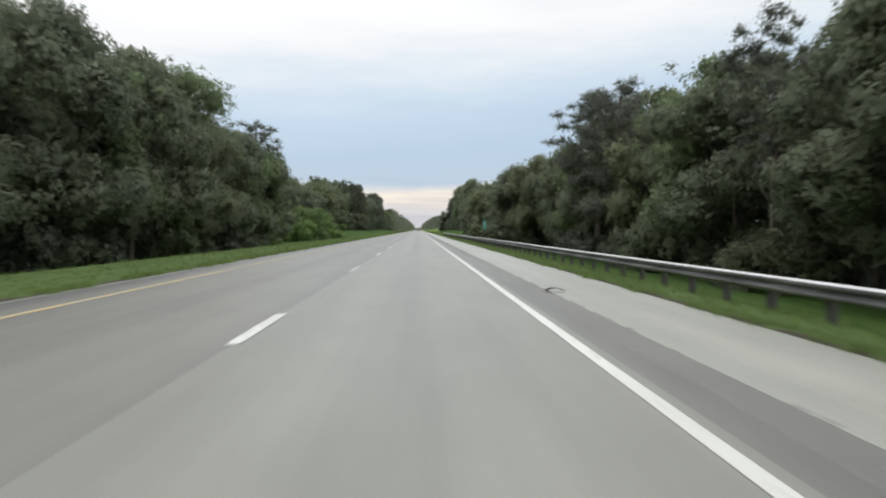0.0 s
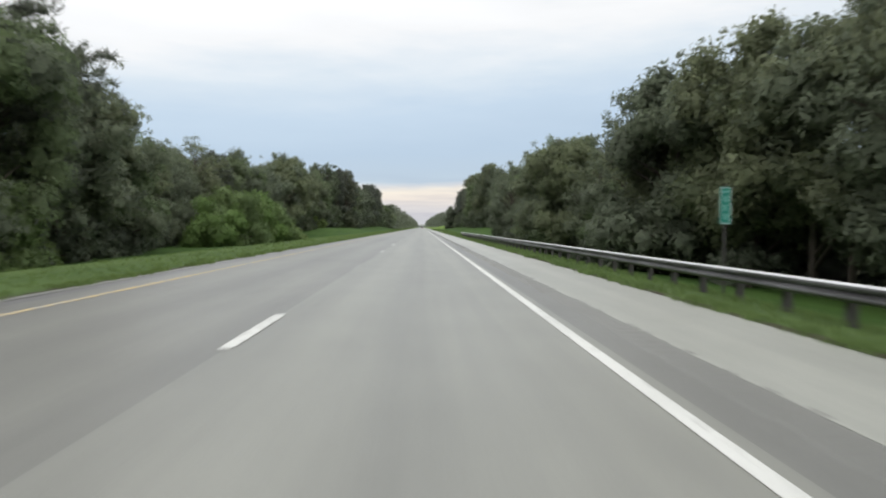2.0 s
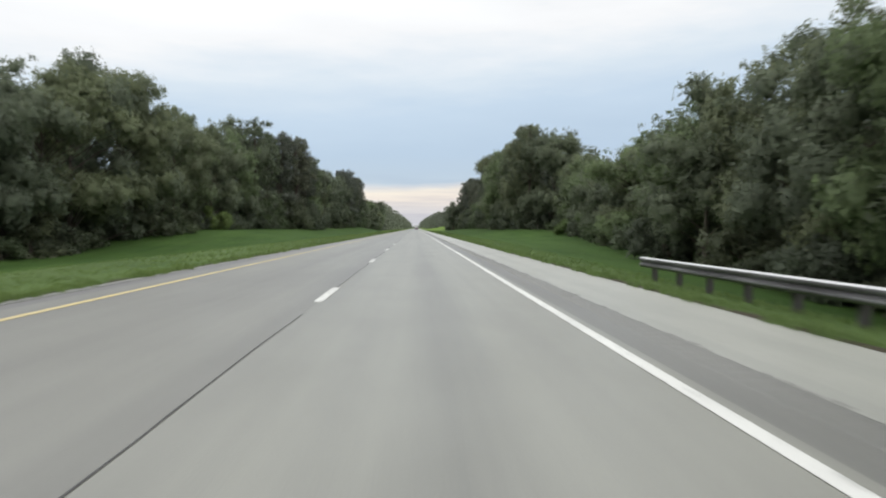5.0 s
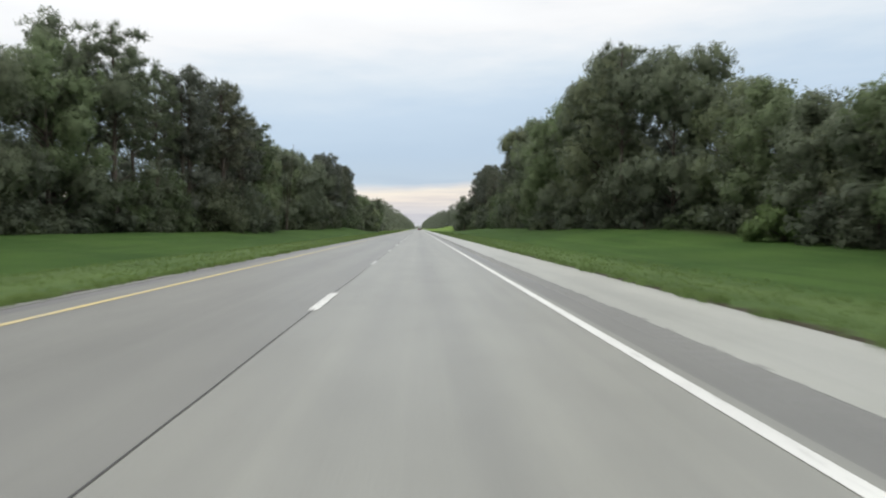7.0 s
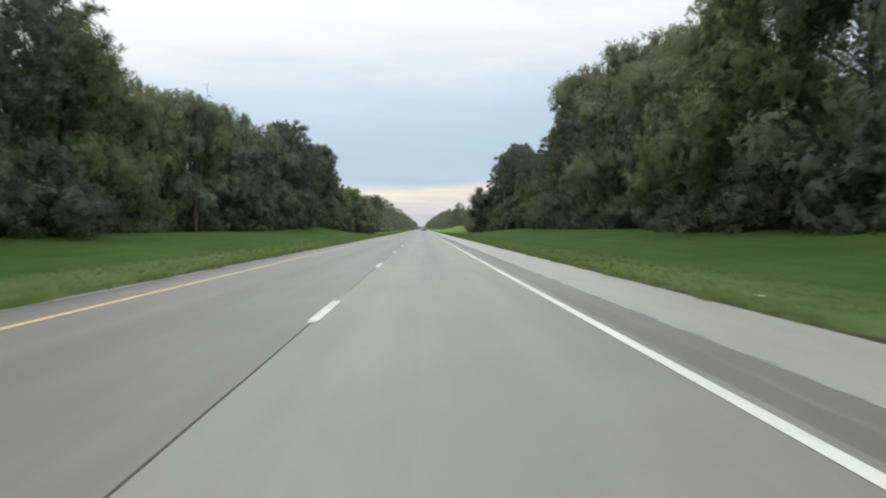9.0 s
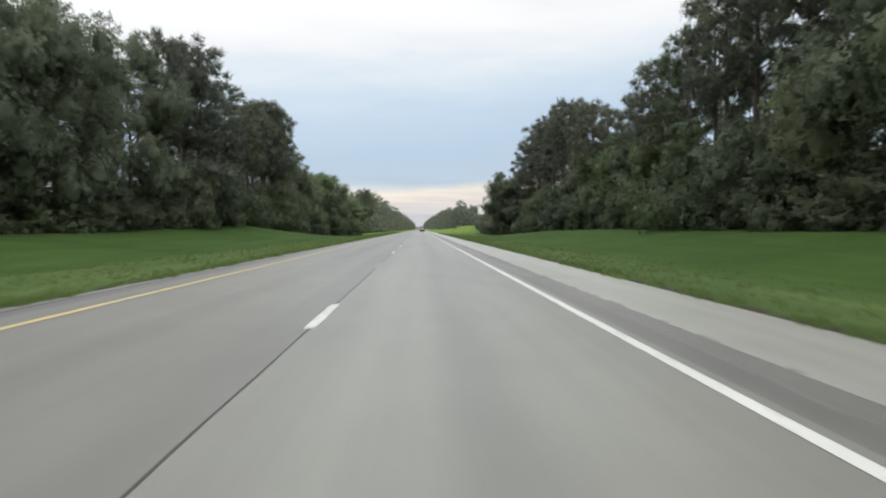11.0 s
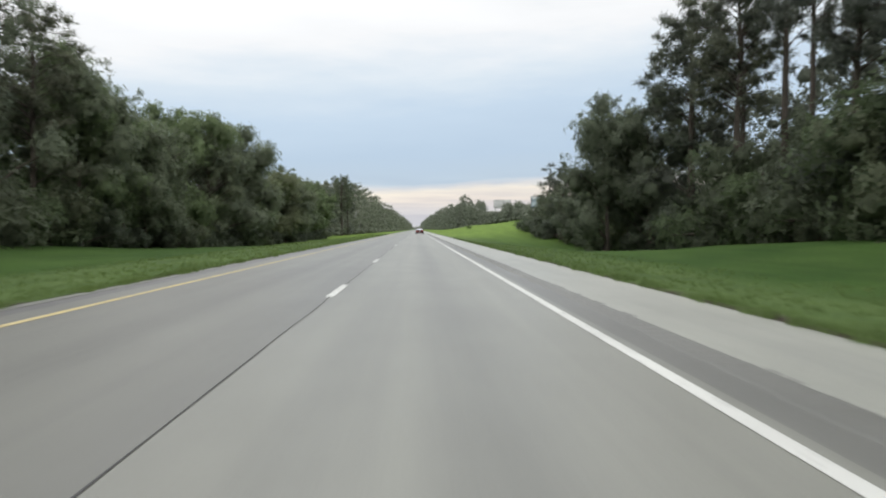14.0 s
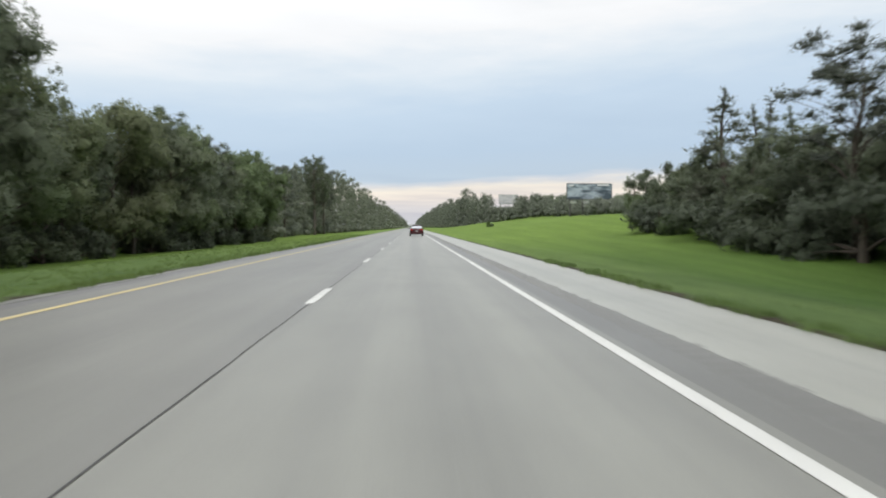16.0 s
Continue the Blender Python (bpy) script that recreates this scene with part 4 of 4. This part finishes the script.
def far_woods(name, label, spots, seed):
    """Woodland farther from the road as one body of trees, each a lobed stack of clumps."""
    rng = np.random.default_rng(seed)
    bunch = Foliage(rng)
    for x, y, h in spots:
        z0 = ground_z(x, y)
        w = rng.uniform(2.6, 4.2)
        n = 13 if y < 760 else 8 if y < 1200 else 5
        point = rng.uniform(0.5, 0.85)
        for k in range(n):
            t = (k + 0.3) / n
            q = w * (1.0 - point * t ** 3.0) * rng.uniform(0.15, 1.0)
            a = rng.uniform(0, 6.28)
            r = rng.uniform(1.3, 2.2) * (1.12 - 0.48 * t) * (1.05 if n > 10 else 1.35 if n > 6 else 1.7)
            bunch.clump(np.array((x + math.cos(a) * q, y + math.sin(a) * q, z0 + 0.8 + (h - z0 - 1.2) * t)), r * 1.1, 25 if n > 10 else 20, 1.0 if n > 10 else 1.45, 0.85, 0.42)
        for k in range(6 if y < 560 else 3):
            bunch.clump(np.array((x + rng.uniform(-3, 3), y + rng.uniform(-3.5, 3.5), z0 + 0.8 + 0.9 * (k // 2))), rng.uniform(1.4, 2.2), 12, 0.95, 0.8, 0.62)
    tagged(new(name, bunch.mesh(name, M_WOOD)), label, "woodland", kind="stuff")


def far_spots():
    rng = random.Random(8)
    left, right, hill = [], [], []
    y = 628.0
    while y < 2900:
        up = 1.02 if y < 740 else 1.17
        left.append((interp(y, LEFT_FRONT) - rng.uniform(1, 4), y, interp(y, LEFT_TOP) * rng.uniform(0.70, 1.10) * up))
        if rng.random() < 0.6:
            left.append((interp(y, LEFT_FRONT) - rng.uniform(6, 11), y, interp(y, LEFT_TOP) * rng.uniform(0.9, 1.08) * up))
        y += rng.uniform(4.5, 7.0) * (1 if y < 900 else 1.5 if y < 1700 else 3.0)
    # behind the grassy rise the trees stand back and come to the road again farther on
    front = [(548, 27), (580, 40), (640, 47), (760, 52), (840, 44), (900, 35), (1000, 29), (1300, 25), (1900, 20), (2900, 16)]
    tops = [(548, 6.5), (580, 7.5), (640, 7.2), (690, 8.0), (760, 13), (840, 17.5), (900, 20), (960, 21), (1000, 22), (1300, 25), (1900, 26), (2900, 23)]
    y = 552.0
    while y < 2900:
        right.append((interp(y, front) + rng.uniform(1, 5), y, interp(y, tops) * rng.uniform(0.8, 1.1)))
        if rng.random() < 0.6:
            right.append((interp(y, front) + rng.uniform(7, 14), y, interp(y, tops) * rng.uniform(0.9, 1.15)))
        y += rng.uniform(4.0, 6.5) * (1 if y < 900 else 1.5 if y < 1700 else 3.0)
    for px in (34.5, 36.5, 38.0, 39.5, 41.0, 43.0):
        right.append((px, 942 + rng.uniform(-8, 8), 29.0 - 0.75 * abs(px - 38.5)))
    # the view to the farther billboard is open
    right = [(x, y, min(h, 1.2 + 0.029 * (y - 497)) if 0.120 < (x - 1.6) / (y - 497) < 0.160 and y < 985 else h) for x, y, h in right]
    for _ in range(70):
        hy = rng.uniform(700, 1050)
        hill.append((rng.uniform(58, 120), hy, 1.2 + rng.uniform(0.030, 0.050) * (hy - 497)))
    hill = [(x, y, min(h, 1.2 + 0.029 * (y - 497)) if 0.120 < (x - 1.6) / (y - 497) < 0.160 else h) for x, y, h in hill]
    for k in range(110):
        hill.append((-140 + 2.6 * k + rng.uniform(-1, 1), 2950 + rng.uniform(0, 60), rng.uniform(8, 15)))
    return left, right, hill


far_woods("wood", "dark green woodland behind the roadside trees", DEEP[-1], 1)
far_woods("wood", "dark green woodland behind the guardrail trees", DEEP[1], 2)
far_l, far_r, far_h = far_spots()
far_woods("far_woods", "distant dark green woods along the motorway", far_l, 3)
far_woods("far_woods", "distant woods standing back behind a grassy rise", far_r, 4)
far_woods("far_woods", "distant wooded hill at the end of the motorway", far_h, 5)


# ---- guardrail ----
def build_guardrail():
    x, z_top, y_end, y_start = 8.72, 0.335, 175.5, -28.0
    root = tagged(new("guardrail"), "galvanised steel W-beam guardrail on timber posts in grass", "guardrail")
    # one beam length: corrugated sheet with thickness
    prof = [(0.0, 0.0), (-0.020, -0.006), (-0.076, -0.034), (-0.085, -0.066), (-0.075, -0.10), (-0.012, -0.135), (0.0, -0.156),
            (-0.012, -0.177), (-0.075, -0.212), (-0.082, -0.237), (-0.075, -0.262), (-0.012, -0.30), (0.0, -0.312)]
    back = [(a + 0.006, b) for a, b in reversed(prof)]
    ring = prof + back
    step = 3.81
    verts, faces = [], []
    for y, s in ((0.0, 0.0), (step + 0.10, 0.004)):
        verts += [(a - s, y, b) for a, b in ring]
    n = len(ring)
    faces = [(k, (k + 1) % n, n + (k + 1) % n, n + k) for k in range(n)] + [tuple(range(n))[::-1], tuple(range(n, 2 * n))]
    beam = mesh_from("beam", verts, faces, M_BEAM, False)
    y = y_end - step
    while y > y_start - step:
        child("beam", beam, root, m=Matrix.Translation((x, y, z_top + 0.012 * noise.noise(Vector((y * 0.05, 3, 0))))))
        y -= step
    post = mesh_from("post", *box_data(0.13, 0.17, 1.25, 0.012), M_TIMBER)
    block = mesh_from("blockout", *box_data(0.16, 0.14, 0.27, 0.01), M_TIMBER)
    bolt = mesh_from("bolt", *box_data(0.02, 0.045, 0.045, 0.008), M_STEEL)
    y = y_end - 0.4
    while y > y_start:
        child("post", post, root, m=Matrix.Translation((x + 0.24, y, z_top - 0.68)) @ Matrix.Rotation(0.03 * noise.noise(Vector((y, 0, 0))), 4, "Y"))
        child("blockout", block, root, m=Matrix.Translation((x + 0.09, y, z_top - 0.175)))
        child("bolt", bolt, root, m=Matrix.Translation((x - 0.012, y, z_top - 0.156)))
        y -= 1.905
    # rounded end piece
    verts, faces = [], []
    for k in range(7):
        a = math.pi * k / 6
        for zz in (0.0, -0.312):
            verts.append((x + 0.10 - 0.12 * math.cos(a), y_end + 0.12 + 0.16 * math.sin(a), z_top + zz))
    faces = [(2 * k, 2 * k + 1, 2 * k + 3, 2 * k + 2) for k in range(6)]
    me = mesh_from("end_shoe", verts, faces, M_STEEL, True)
    ob = child("end_shoe", me, root, "rounded steel end piece")
    solid = ob.modifiers.new("thickness", "SOLIDIFY")
    solid.thickness = 0.008


def box_data(sx, sy, sz, bevel):
    bm = box_bm(sx, sy, sz, bevel=bevel)
    bm.verts.ensure_lookup_table()
    v = [tuple(q.co) for q in bm.verts]
    f = [tuple(q.index for q in p.verts) for p in bm.faces]
    bm.free()
    return v, f


build_guardrail()


# ---- mile marker ----
def build_marker():
    x, y = 9.84, 78.7
    zg = ground_z(x, y)
    root = tagged(new("mile_marker"), "narrow upright green mile marker sign on a steel post", "road sign")
    root.location = (x, y, zg)
    bm = box_bm(0.05, 0.035, 2.75 - zg, (0, 0.03, (2.75 - zg) / 2 - 0.4), 0.006)
    part("post", bm, M_TIMBER, root, "thin dark post")
    zc = 1.79 - zg
    panel = part("panel", box_bm(0.30, 0.006, 0.98, (0, 0, zc), 0.002), M_GREEN, root, "green sign panel with pale border")
    for sx, sz, px, pz in ((0.26, 0.012, 0, 0.465), (0.26, 0.012, 0, -0.465), (0.012, 0.93, -0.13, 0), (0.012, 0.93, 0.13, 0)):
        part("border", box_bm(sx, 0.003, sz, (px, -0.0065, zc + pz)), M_SIGNWHITE, panel)
    # writing that cannot be read, as bars
    for px, pz, sx, sz in ((0, 0.36, 0.17, 0.05), (0.01, 0.17, 0.09, 0.15), (-0.01, -0.06, 0.08, 0.16), (0.01, -0.29, 0.09, 0.15)):
        part("bar", box_bm(sx, 0.003, sz, (px, -0.0065, zc + pz)), M_SIGNBAR, panel)


M_SIGNBAR = plain("pale_green_legend", (0.16, 0.42, 0.37), 0.5, vary=0.1)
build_marker()


# ---- delineator post ----
def build_delineator(x, y):
    root = tagged(new("delineator_post"), "thin roadside delineator post with white reflector in grass", "road post")
    zg = ground_z(x, y)
    root.location = (x, y, zg)
    part("stem", box_bm(0.024, 0.012, 1.22, (0, 0, 0.36), 0.004), M_MARKERGREY, root)
    part("sleeve", box_bm(0.05, 0.04, 0.46, (0, 0.03, 0.12), 0.012), M_DARKPLASTIC, root, "dark lower sleeve")
    bm = bmesh.new()
    bmesh.ops.create_cone(bm, cap_ends=True, segments=20, radius1=0.036, radius2=0.036, depth=0.014, matrix=Matrix.Translation((0, -0.014, 0.93)) @ Matrix.Rotation(math.pi / 2, 4, "X"))
    part("reflector", bm, M_SIGNWHITE, root, "round white reflector")


M_MARKERGREY = plain("grey_green_post", (0.13, 0.16, 0.12), 0.6, vary=0.2, scale=5.0)
build_delineator(7.75, 412.4)


# ---- billboards ----
def billboard_face(name, base, light, seed):
    m = Mat(name, 0.6)
    a = m.noise(0.16, (0.7, 1, 3.0), 3.0)
    m.color(m.ramp(a, (0.44, base), (0.56, light), (0.62, base)))
    return m.m


def build_billboard(x, y, z, w, h, legs, face, label, apron):
    root = tagged(new("billboard"), label, "billboard", "billboards beyond the trees")
    root.location = (x, y, 0)
    zg = ground_z(x, y)
    panel = part("panel", box_bm(w, 0.35, h, (0, 0.2, z), 0.04), M_DARKPLASTIC, root, "dark framed back panel")
    part("poster", box_bm(w - 0.3, 0.02, h - 0.3, (0, 0.01, z)), face, panel, "faded picture sheet in grey blue")
    part("poster_bar", box_bm(w * 0.26, 0.012, h * 0.09, (w * 0.30, -0.02, z + h * 0.40)), M_SIGNWHITE, panel)
    part("poster_bar", box_bm(w * 0.10, 0.012, h * 0.09, (-w * 0.40, -0.02, z + h * 0.36)), M_SIGNWHITE, panel)
    part("catwalk", box_bm(w, 0.7, 0.12, (0, -0.35, z - h / 2 - 0.25), 0.02), M_STEEL, root, "steel catwalk under the panel")
    if apron:
        part("apron", box_bm(w, 0.05, 0.9, (0, 0.02, z - h / 2 - 0.5), 0.01), M_SIGNWHITE, root, "white lower apron")
    for k in range(legs):
        lx = (k - (legs - 1) / 2) * w / max(1, legs - 0.4)
        hgt = z - h / 2 - zg + 1.0
        part("leg", box_bm(0.32, 0.32, hgt, (lx, 0.35, zg - 0.5 + hgt / 2), 0.02), M_TIMBER, root)
        part("apron_board", box_bm(w / legs * 0.55, 0.05, 0.75, (lx + w * 0.06, 0.0, z - h / 2 - 0.72), 0.01), M_SIGNWHITE, root, "pale trim board")
    return root


M_POSTER = billboard_face("billboard_picture", (0.045, 0.070, 0.090), (0.40, 0.47, 0.52), 1)
M_POSTER_PALE = billboard_face("pale_billboard_picture", (0.42, 0.42, 0.44), (0.55, 0.54, 0.55), 2)
build_billboard(48.8, 670.5, 10.7, 12.2, 4.2, 4, M_POSTER, "large roadside billboard with dark blue picture above trees", False)
build_billboard(74.0, 990.0, 22.3, 14.6, 6.4, 3, M_POSTER_PALE, "pale distant billboard with white lower trim", True)


# ---- the car ahead ----
def loft(sections, mat_name):
    """A closed body from cross-sections, each a list of the same number of points."""
    verts = [p for s in sections for p in s]
    n = len(sections[0])
    faces = []
    for j in range(len(sections) - 1):
        for k in range(n):
            m = (k + 1) % n
            faces.append((j * n + k, j * n + m, (j + 1) * n + m, (j + 1) * n + k))
    faces += [tuple(range(n))[::-1], tuple(range((len(sections) - 1) * n, len(sections) * n))]
    bm = bmesh.new()
    vs = [bm.verts.new(v) for v in verts]
    for f in faces:
        bm.faces.new([vs[i] for i in f])
    bmesh.ops.recalc_face_normals(bm, faces=bm.faces[:])
    for f in bm.faces:
        f.smooth = True
    return bm


def rounded(y, w, z0, z1, r, inset=0.0):
    """A cross-section across the car at y: half width w, from z0 to z1, with rounded corners."""
    pts = []
    for cx, cz, a0 in ((w - r, z0 + r, -90), (w - r - inset, z1 - r, 0), (-w + r + inset, z1 - r, 90), (-w + r, z0 + r, 180)):
        for k in range(4):
            a = radians(a0 + 30 * k)
            pts.append((cx + r * math.cos(a), y, cz + r * math.sin(a)))
    return pts


def build_car(x, y):
    root = tagged(new("car"), "dark red sedan driving ahead on grey pavement", "car")
    root.location = (x, y, 0.004)
    body = [rounded(-2.38, 0.70, 0.42, 0.78, 0.10), rounded(-2.34, 0.82, 0.30, 0.96, 0.12), rounded(-2.1, 0.89, 0.22, 1.02, 0.12, 0.04), rounded(-1.2, 0.91, 0.20, 1.00, 0.12, 0.05),
            rounded(0.6, 0.91, 0.20, 0.98, 0.12, 0.05), rounded(1.6, 0.89, 0.22, 0.90, 0.12, 0.06), rounded(2.2, 0.82, 0.28, 0.76, 0.12, 0.05), rounded(2.36, 0.66, 0.38, 0.62, 0.09)]
    part("body", loft(body, "car"), M_CARRED, root)
    cabin = [rounded(-1.75, 0.72, 0.94, 1.02, 0.03, 0.02), rounded(-1.05, 0.74, 0.94, 1.38, 0.10, 0.12), rounded(-0.5, 0.74, 0.94, 1.44, 0.10, 0.14), rounded(0.25, 0.74, 0.94, 1.42, 0.10, 0.14), rounded(1.1, 0.74, 0.92, 0.99, 0.03, 0.02)]
    part("cabin_glass", loft(cabin, "glass"), M_DARKGLASS, root, "dark tinted windows")
    roof = [rounded(-1.12, 0.58, 1.36, 1.395, 0.015), rounded(-0.5, 0.62, 1.42, 1.462, 0.02), rounded(0.25, 0.61, 1.40, 1.442, 0.02), rounded(0.42, 0.56, 1.34, 1.37, 0.012)]
    part("roof", loft(roof, "roof"), M_CARRED, root)
    for s in (-1, 1):
        part("tail_light", box_bm(0.34, 0.08, 0.15, (s * 0.66, -2.36, 0.82), 0.025), M_TAIL, root, "red tail lamp")
        part("mirror", box_bm(0.18, 0.10, 0.13, (s * 0.98, 0.62, 1.02), 0.03), M_CARRED, root)
        part("exhaust", box_bm(0.09, 0.14, 0.06, (s * 0.48, -2.36, 0.25), 0.02), M_CHROME, root)
        for yy in (-1.45, 1.42):
            bm = bmesh.new()
            bmesh.ops.create_cone(bm, cap_ends=True, segments=24, radius1=0.325, radius2=0.325, depth=0.21, matrix=Matrix.Translation((s * 0.80, yy, 0.322)) @ Matrix.Rotation(math.pi / 2, 4, "Y"))
            bmesh.ops.bevel(bm, geom=[e for e in bm.edges if len(e.link_faces) == 2 and e.calc_face_angle(0) > 1], offset=0.03, segments=2, affect="EDGES")
            tyre = part("tyre", bm, M_RUBBER, root)
            bm = bmesh.new()
            bmesh.ops.create_cone(bm, cap_ends=True, segments=20, radius1=0.21, radius2=0.17, depth=0.03, matrix=Matrix.Translation((s * 0.915, yy, 0.322)) @ Matrix.Rotation(s * math.pi / 2, 4, "Y"))
            part("rim", bm, M_CHROME, tyre)
    part("bumper", box_bm(1.62, 0.10, 0.20, (0, -2.38, 0.42), 0.04), M_CARRED, root)
    part("lower_valance", box_bm(1.40, 0.08, 0.12, (0, -2.35, 0.27), 0.02), M_DARKPLASTIC, root)
    part("number_plate", box_bm(0.31, 0.015, 0.155, (0, -2.405, 0.66), 0.004), M_PLATE, root, "pale number plate")
    return root


build_car(2.22, 585.0)


# ---- litter at the road's edge ----
def build_scrap(x, y, s, turn):
    rng = random.Random(int(y))
    bm = bmesh.new()
    pts = []
    for k in range(9):
        t = k / 8
        pts.append((s * (t - 0.5), 0.10 * math.sin(3 * t) + rng.uniform(-0.02, 0.02), 0.02 + 0.05 * math.sin(math.pi * t)))
    rows = [[bm.verts.new((px, py + w, pz + (0.012 if abs(w) < 0.05 else 0.0))) for w in (-0.08, -0.03, 0.03, 0.08)] for px, py, pz in pts]
    for a, b in zip(rows, rows[1:]):
        for k in range(3):
            bm.faces.new((a[k], a[k + 1], b[k + 1], b[k]))
    bmesh.ops.solidify(bm, geom=bm.faces[:], thickness=0.015)
    me = bpy.data.meshes.new("tyre_scrap")
    bm.to_mesh(me)
    bm.free()
    me.materials.append(M_RUBBER)
    ob = new("tyre_scrap", me)
    ob.matrix_basis = Matrix.Translation((x, y, 0.0)) @ Matrix.Rotation(turn, 4, "Z")
    tagged(ob, "torn black strip of tyre rubber on the shoulder", "debris")


def build_paper(x, y, size, turn):
    """A crumpled sheet: a creased grid with thickness."""
    rng = random.Random(int(y))
    bm = bmesh.new()
    rows = [[bm.verts.new((size * (i / 4 - 0.5) * rng.uniform(0.85, 1.1), 0.7 * size * (j / 4 - 0.5), size * rng.uniform(0.05, 0.28))) for i in range(5)] for j in range(5)]
    for a, b in zip(rows, rows[1:]):
        for k in range(4):
            bm.faces.new((a[k], a[k + 1], b[k + 1], b[k]))
    bmesh.ops.solidify(bm, geom=bm.faces[:], thickness=0.004)
    me = bpy.data.meshes.new("paper_litter")
    bm.to_mesh(me)
    bm.free()
    me.materials.append(M_SIGNWHITE)
    ob = new("paper_litter", me)
    ob.matrix_basis = Matrix.Translation((x, y, ground_z(x, y) + 0.02)) @ Matrix.Rotation(turn, 4, "Z")
    tagged(ob, "crumpled white paper litter lying in green grass", "litter")


build_paper(7.4, 290.6, 0.13, 0.6)
build_paper(25.8, 316.0, 0.42, 1.9)
build_scrap(4.58, 13.0, 0.40, 0.2)
build_scrap(-4.85, 399.2, 0.55, 0.5)


# ---- grass blades on the verges ----
def blades(rng, x, y, z, tall, spread):
    """Three leaning blades at each spot, as separate triangles."""
    n = len(x)
    tris = np.zeros((n, 3, 3, 3))
    for k in range(3):
        ang = rng.uniform(0, 6.28, n)
        lean = rng.uniform(0.1, 0.8, n) * tall
        w = rng.uniform(0.012, 0.03, n)
        ox, oy = rng.uniform(-spread, spread, n), rng.uniform(-spread, spread, n)
        for c, s in ((0, -1), (1, 1)):
            tris[:, k, c, 0] = x + ox + s * w * np.cos(ang)
            tris[:, k, c, 1] = y + oy + s * w * np.sin(ang)
            tris[:, k, c, 2] = z - 0.02
        tris[:, k, 2, 0] = x + ox - lean * np.sin(ang)
        tris[:, k, 2, 1] = y + oy + lean * np.cos(ang)
        tris[:, k, 2, 2] = z + tall
    return tris


def noise_at(x, y, fx, fy, layer):
    return np.array([noise.noise(Vector((p * fx, q * fy, layer))) for p, q in zip(x, y)])


def build_grass():
    rng = np.random.default_rng(6)
    for side, a, b in ((-1, 4.86, 11.5), (1, 6.14, 11.5)):
        edge = 4.98 if side < 0 else 6.33
        # the sward
        n = 36000
        x = side * (a + (b - a) * rng.uniform(0, 1, n) ** 2.2)
        y = rng.uniform(2, 600, n)
        keep = noise_at(x, y, 0.5, 0.25, 1.0) > -0.55
        # clumps creep a little way over the pavement's edge
        creep = noise_at(np.full(n, 3.0), y, 1.0, 0.8, 2.0)
        keep &= np.abs(x) > edge + 0.10 - 0.30 * np.maximum(0.0, creep + (0.15 if side > 0 else -0.1))
        if side > 0:
            keep &= y < 470 + 38 * rng.uniform(0, 1, n)
        x, y = x[keep], y[keep]
        tall = rng.uniform(0.05, 0.11, len(x)) * (1 + 0.3 * noise_at(x, y, 0.2, 0.15, 5.0))
        tall *= np.where((side > 0) & (np.abs(x) > 7.6) & (y < 178), 1.7, 1.0)
        # taller unmown tufts in patches along the lip of the pavement
        m = 16000
        yt = rng.uniform(2, 560 if side < 0 else 520, m)
        patch = noise_at(np.full(m, 7.0), yt, 1.0, 0.55, 4.0) + 0.5 * noise_at(np.full(m, 9.0), yt, 1.0, 2.1, 6.0)
        good = patch > -0.02
        yt, patch = yt[good], patch[good]
        xt = side * (edge + 0.02 + rng.uniform(-0.10, 0.26, len(yt)) - 0.12 * np.clip(patch, 0, 0.5))
        tt = rng.uniform(0.06, 0.13, len(yt)) * (1 + 0.9 * np.clip(patch, 0, 0.6))
        x, y, tall = np.concatenate([x, xt]), np.concatenate([y, yt]), np.concatenate([tall, tt])
        z = np.array([0.0 if ROAD_L < p < ROAD_R else ground_z(p, q) for p, q in zip(x, y)])
        ob = new("grass", soup("grass", blades(rng, x, y, z, tall, 0.09), 3, M_BLADE))
        tagged(ob, "uneven green grass tufts along the pavement edge", "grass", kind="stuff")


build_grass()
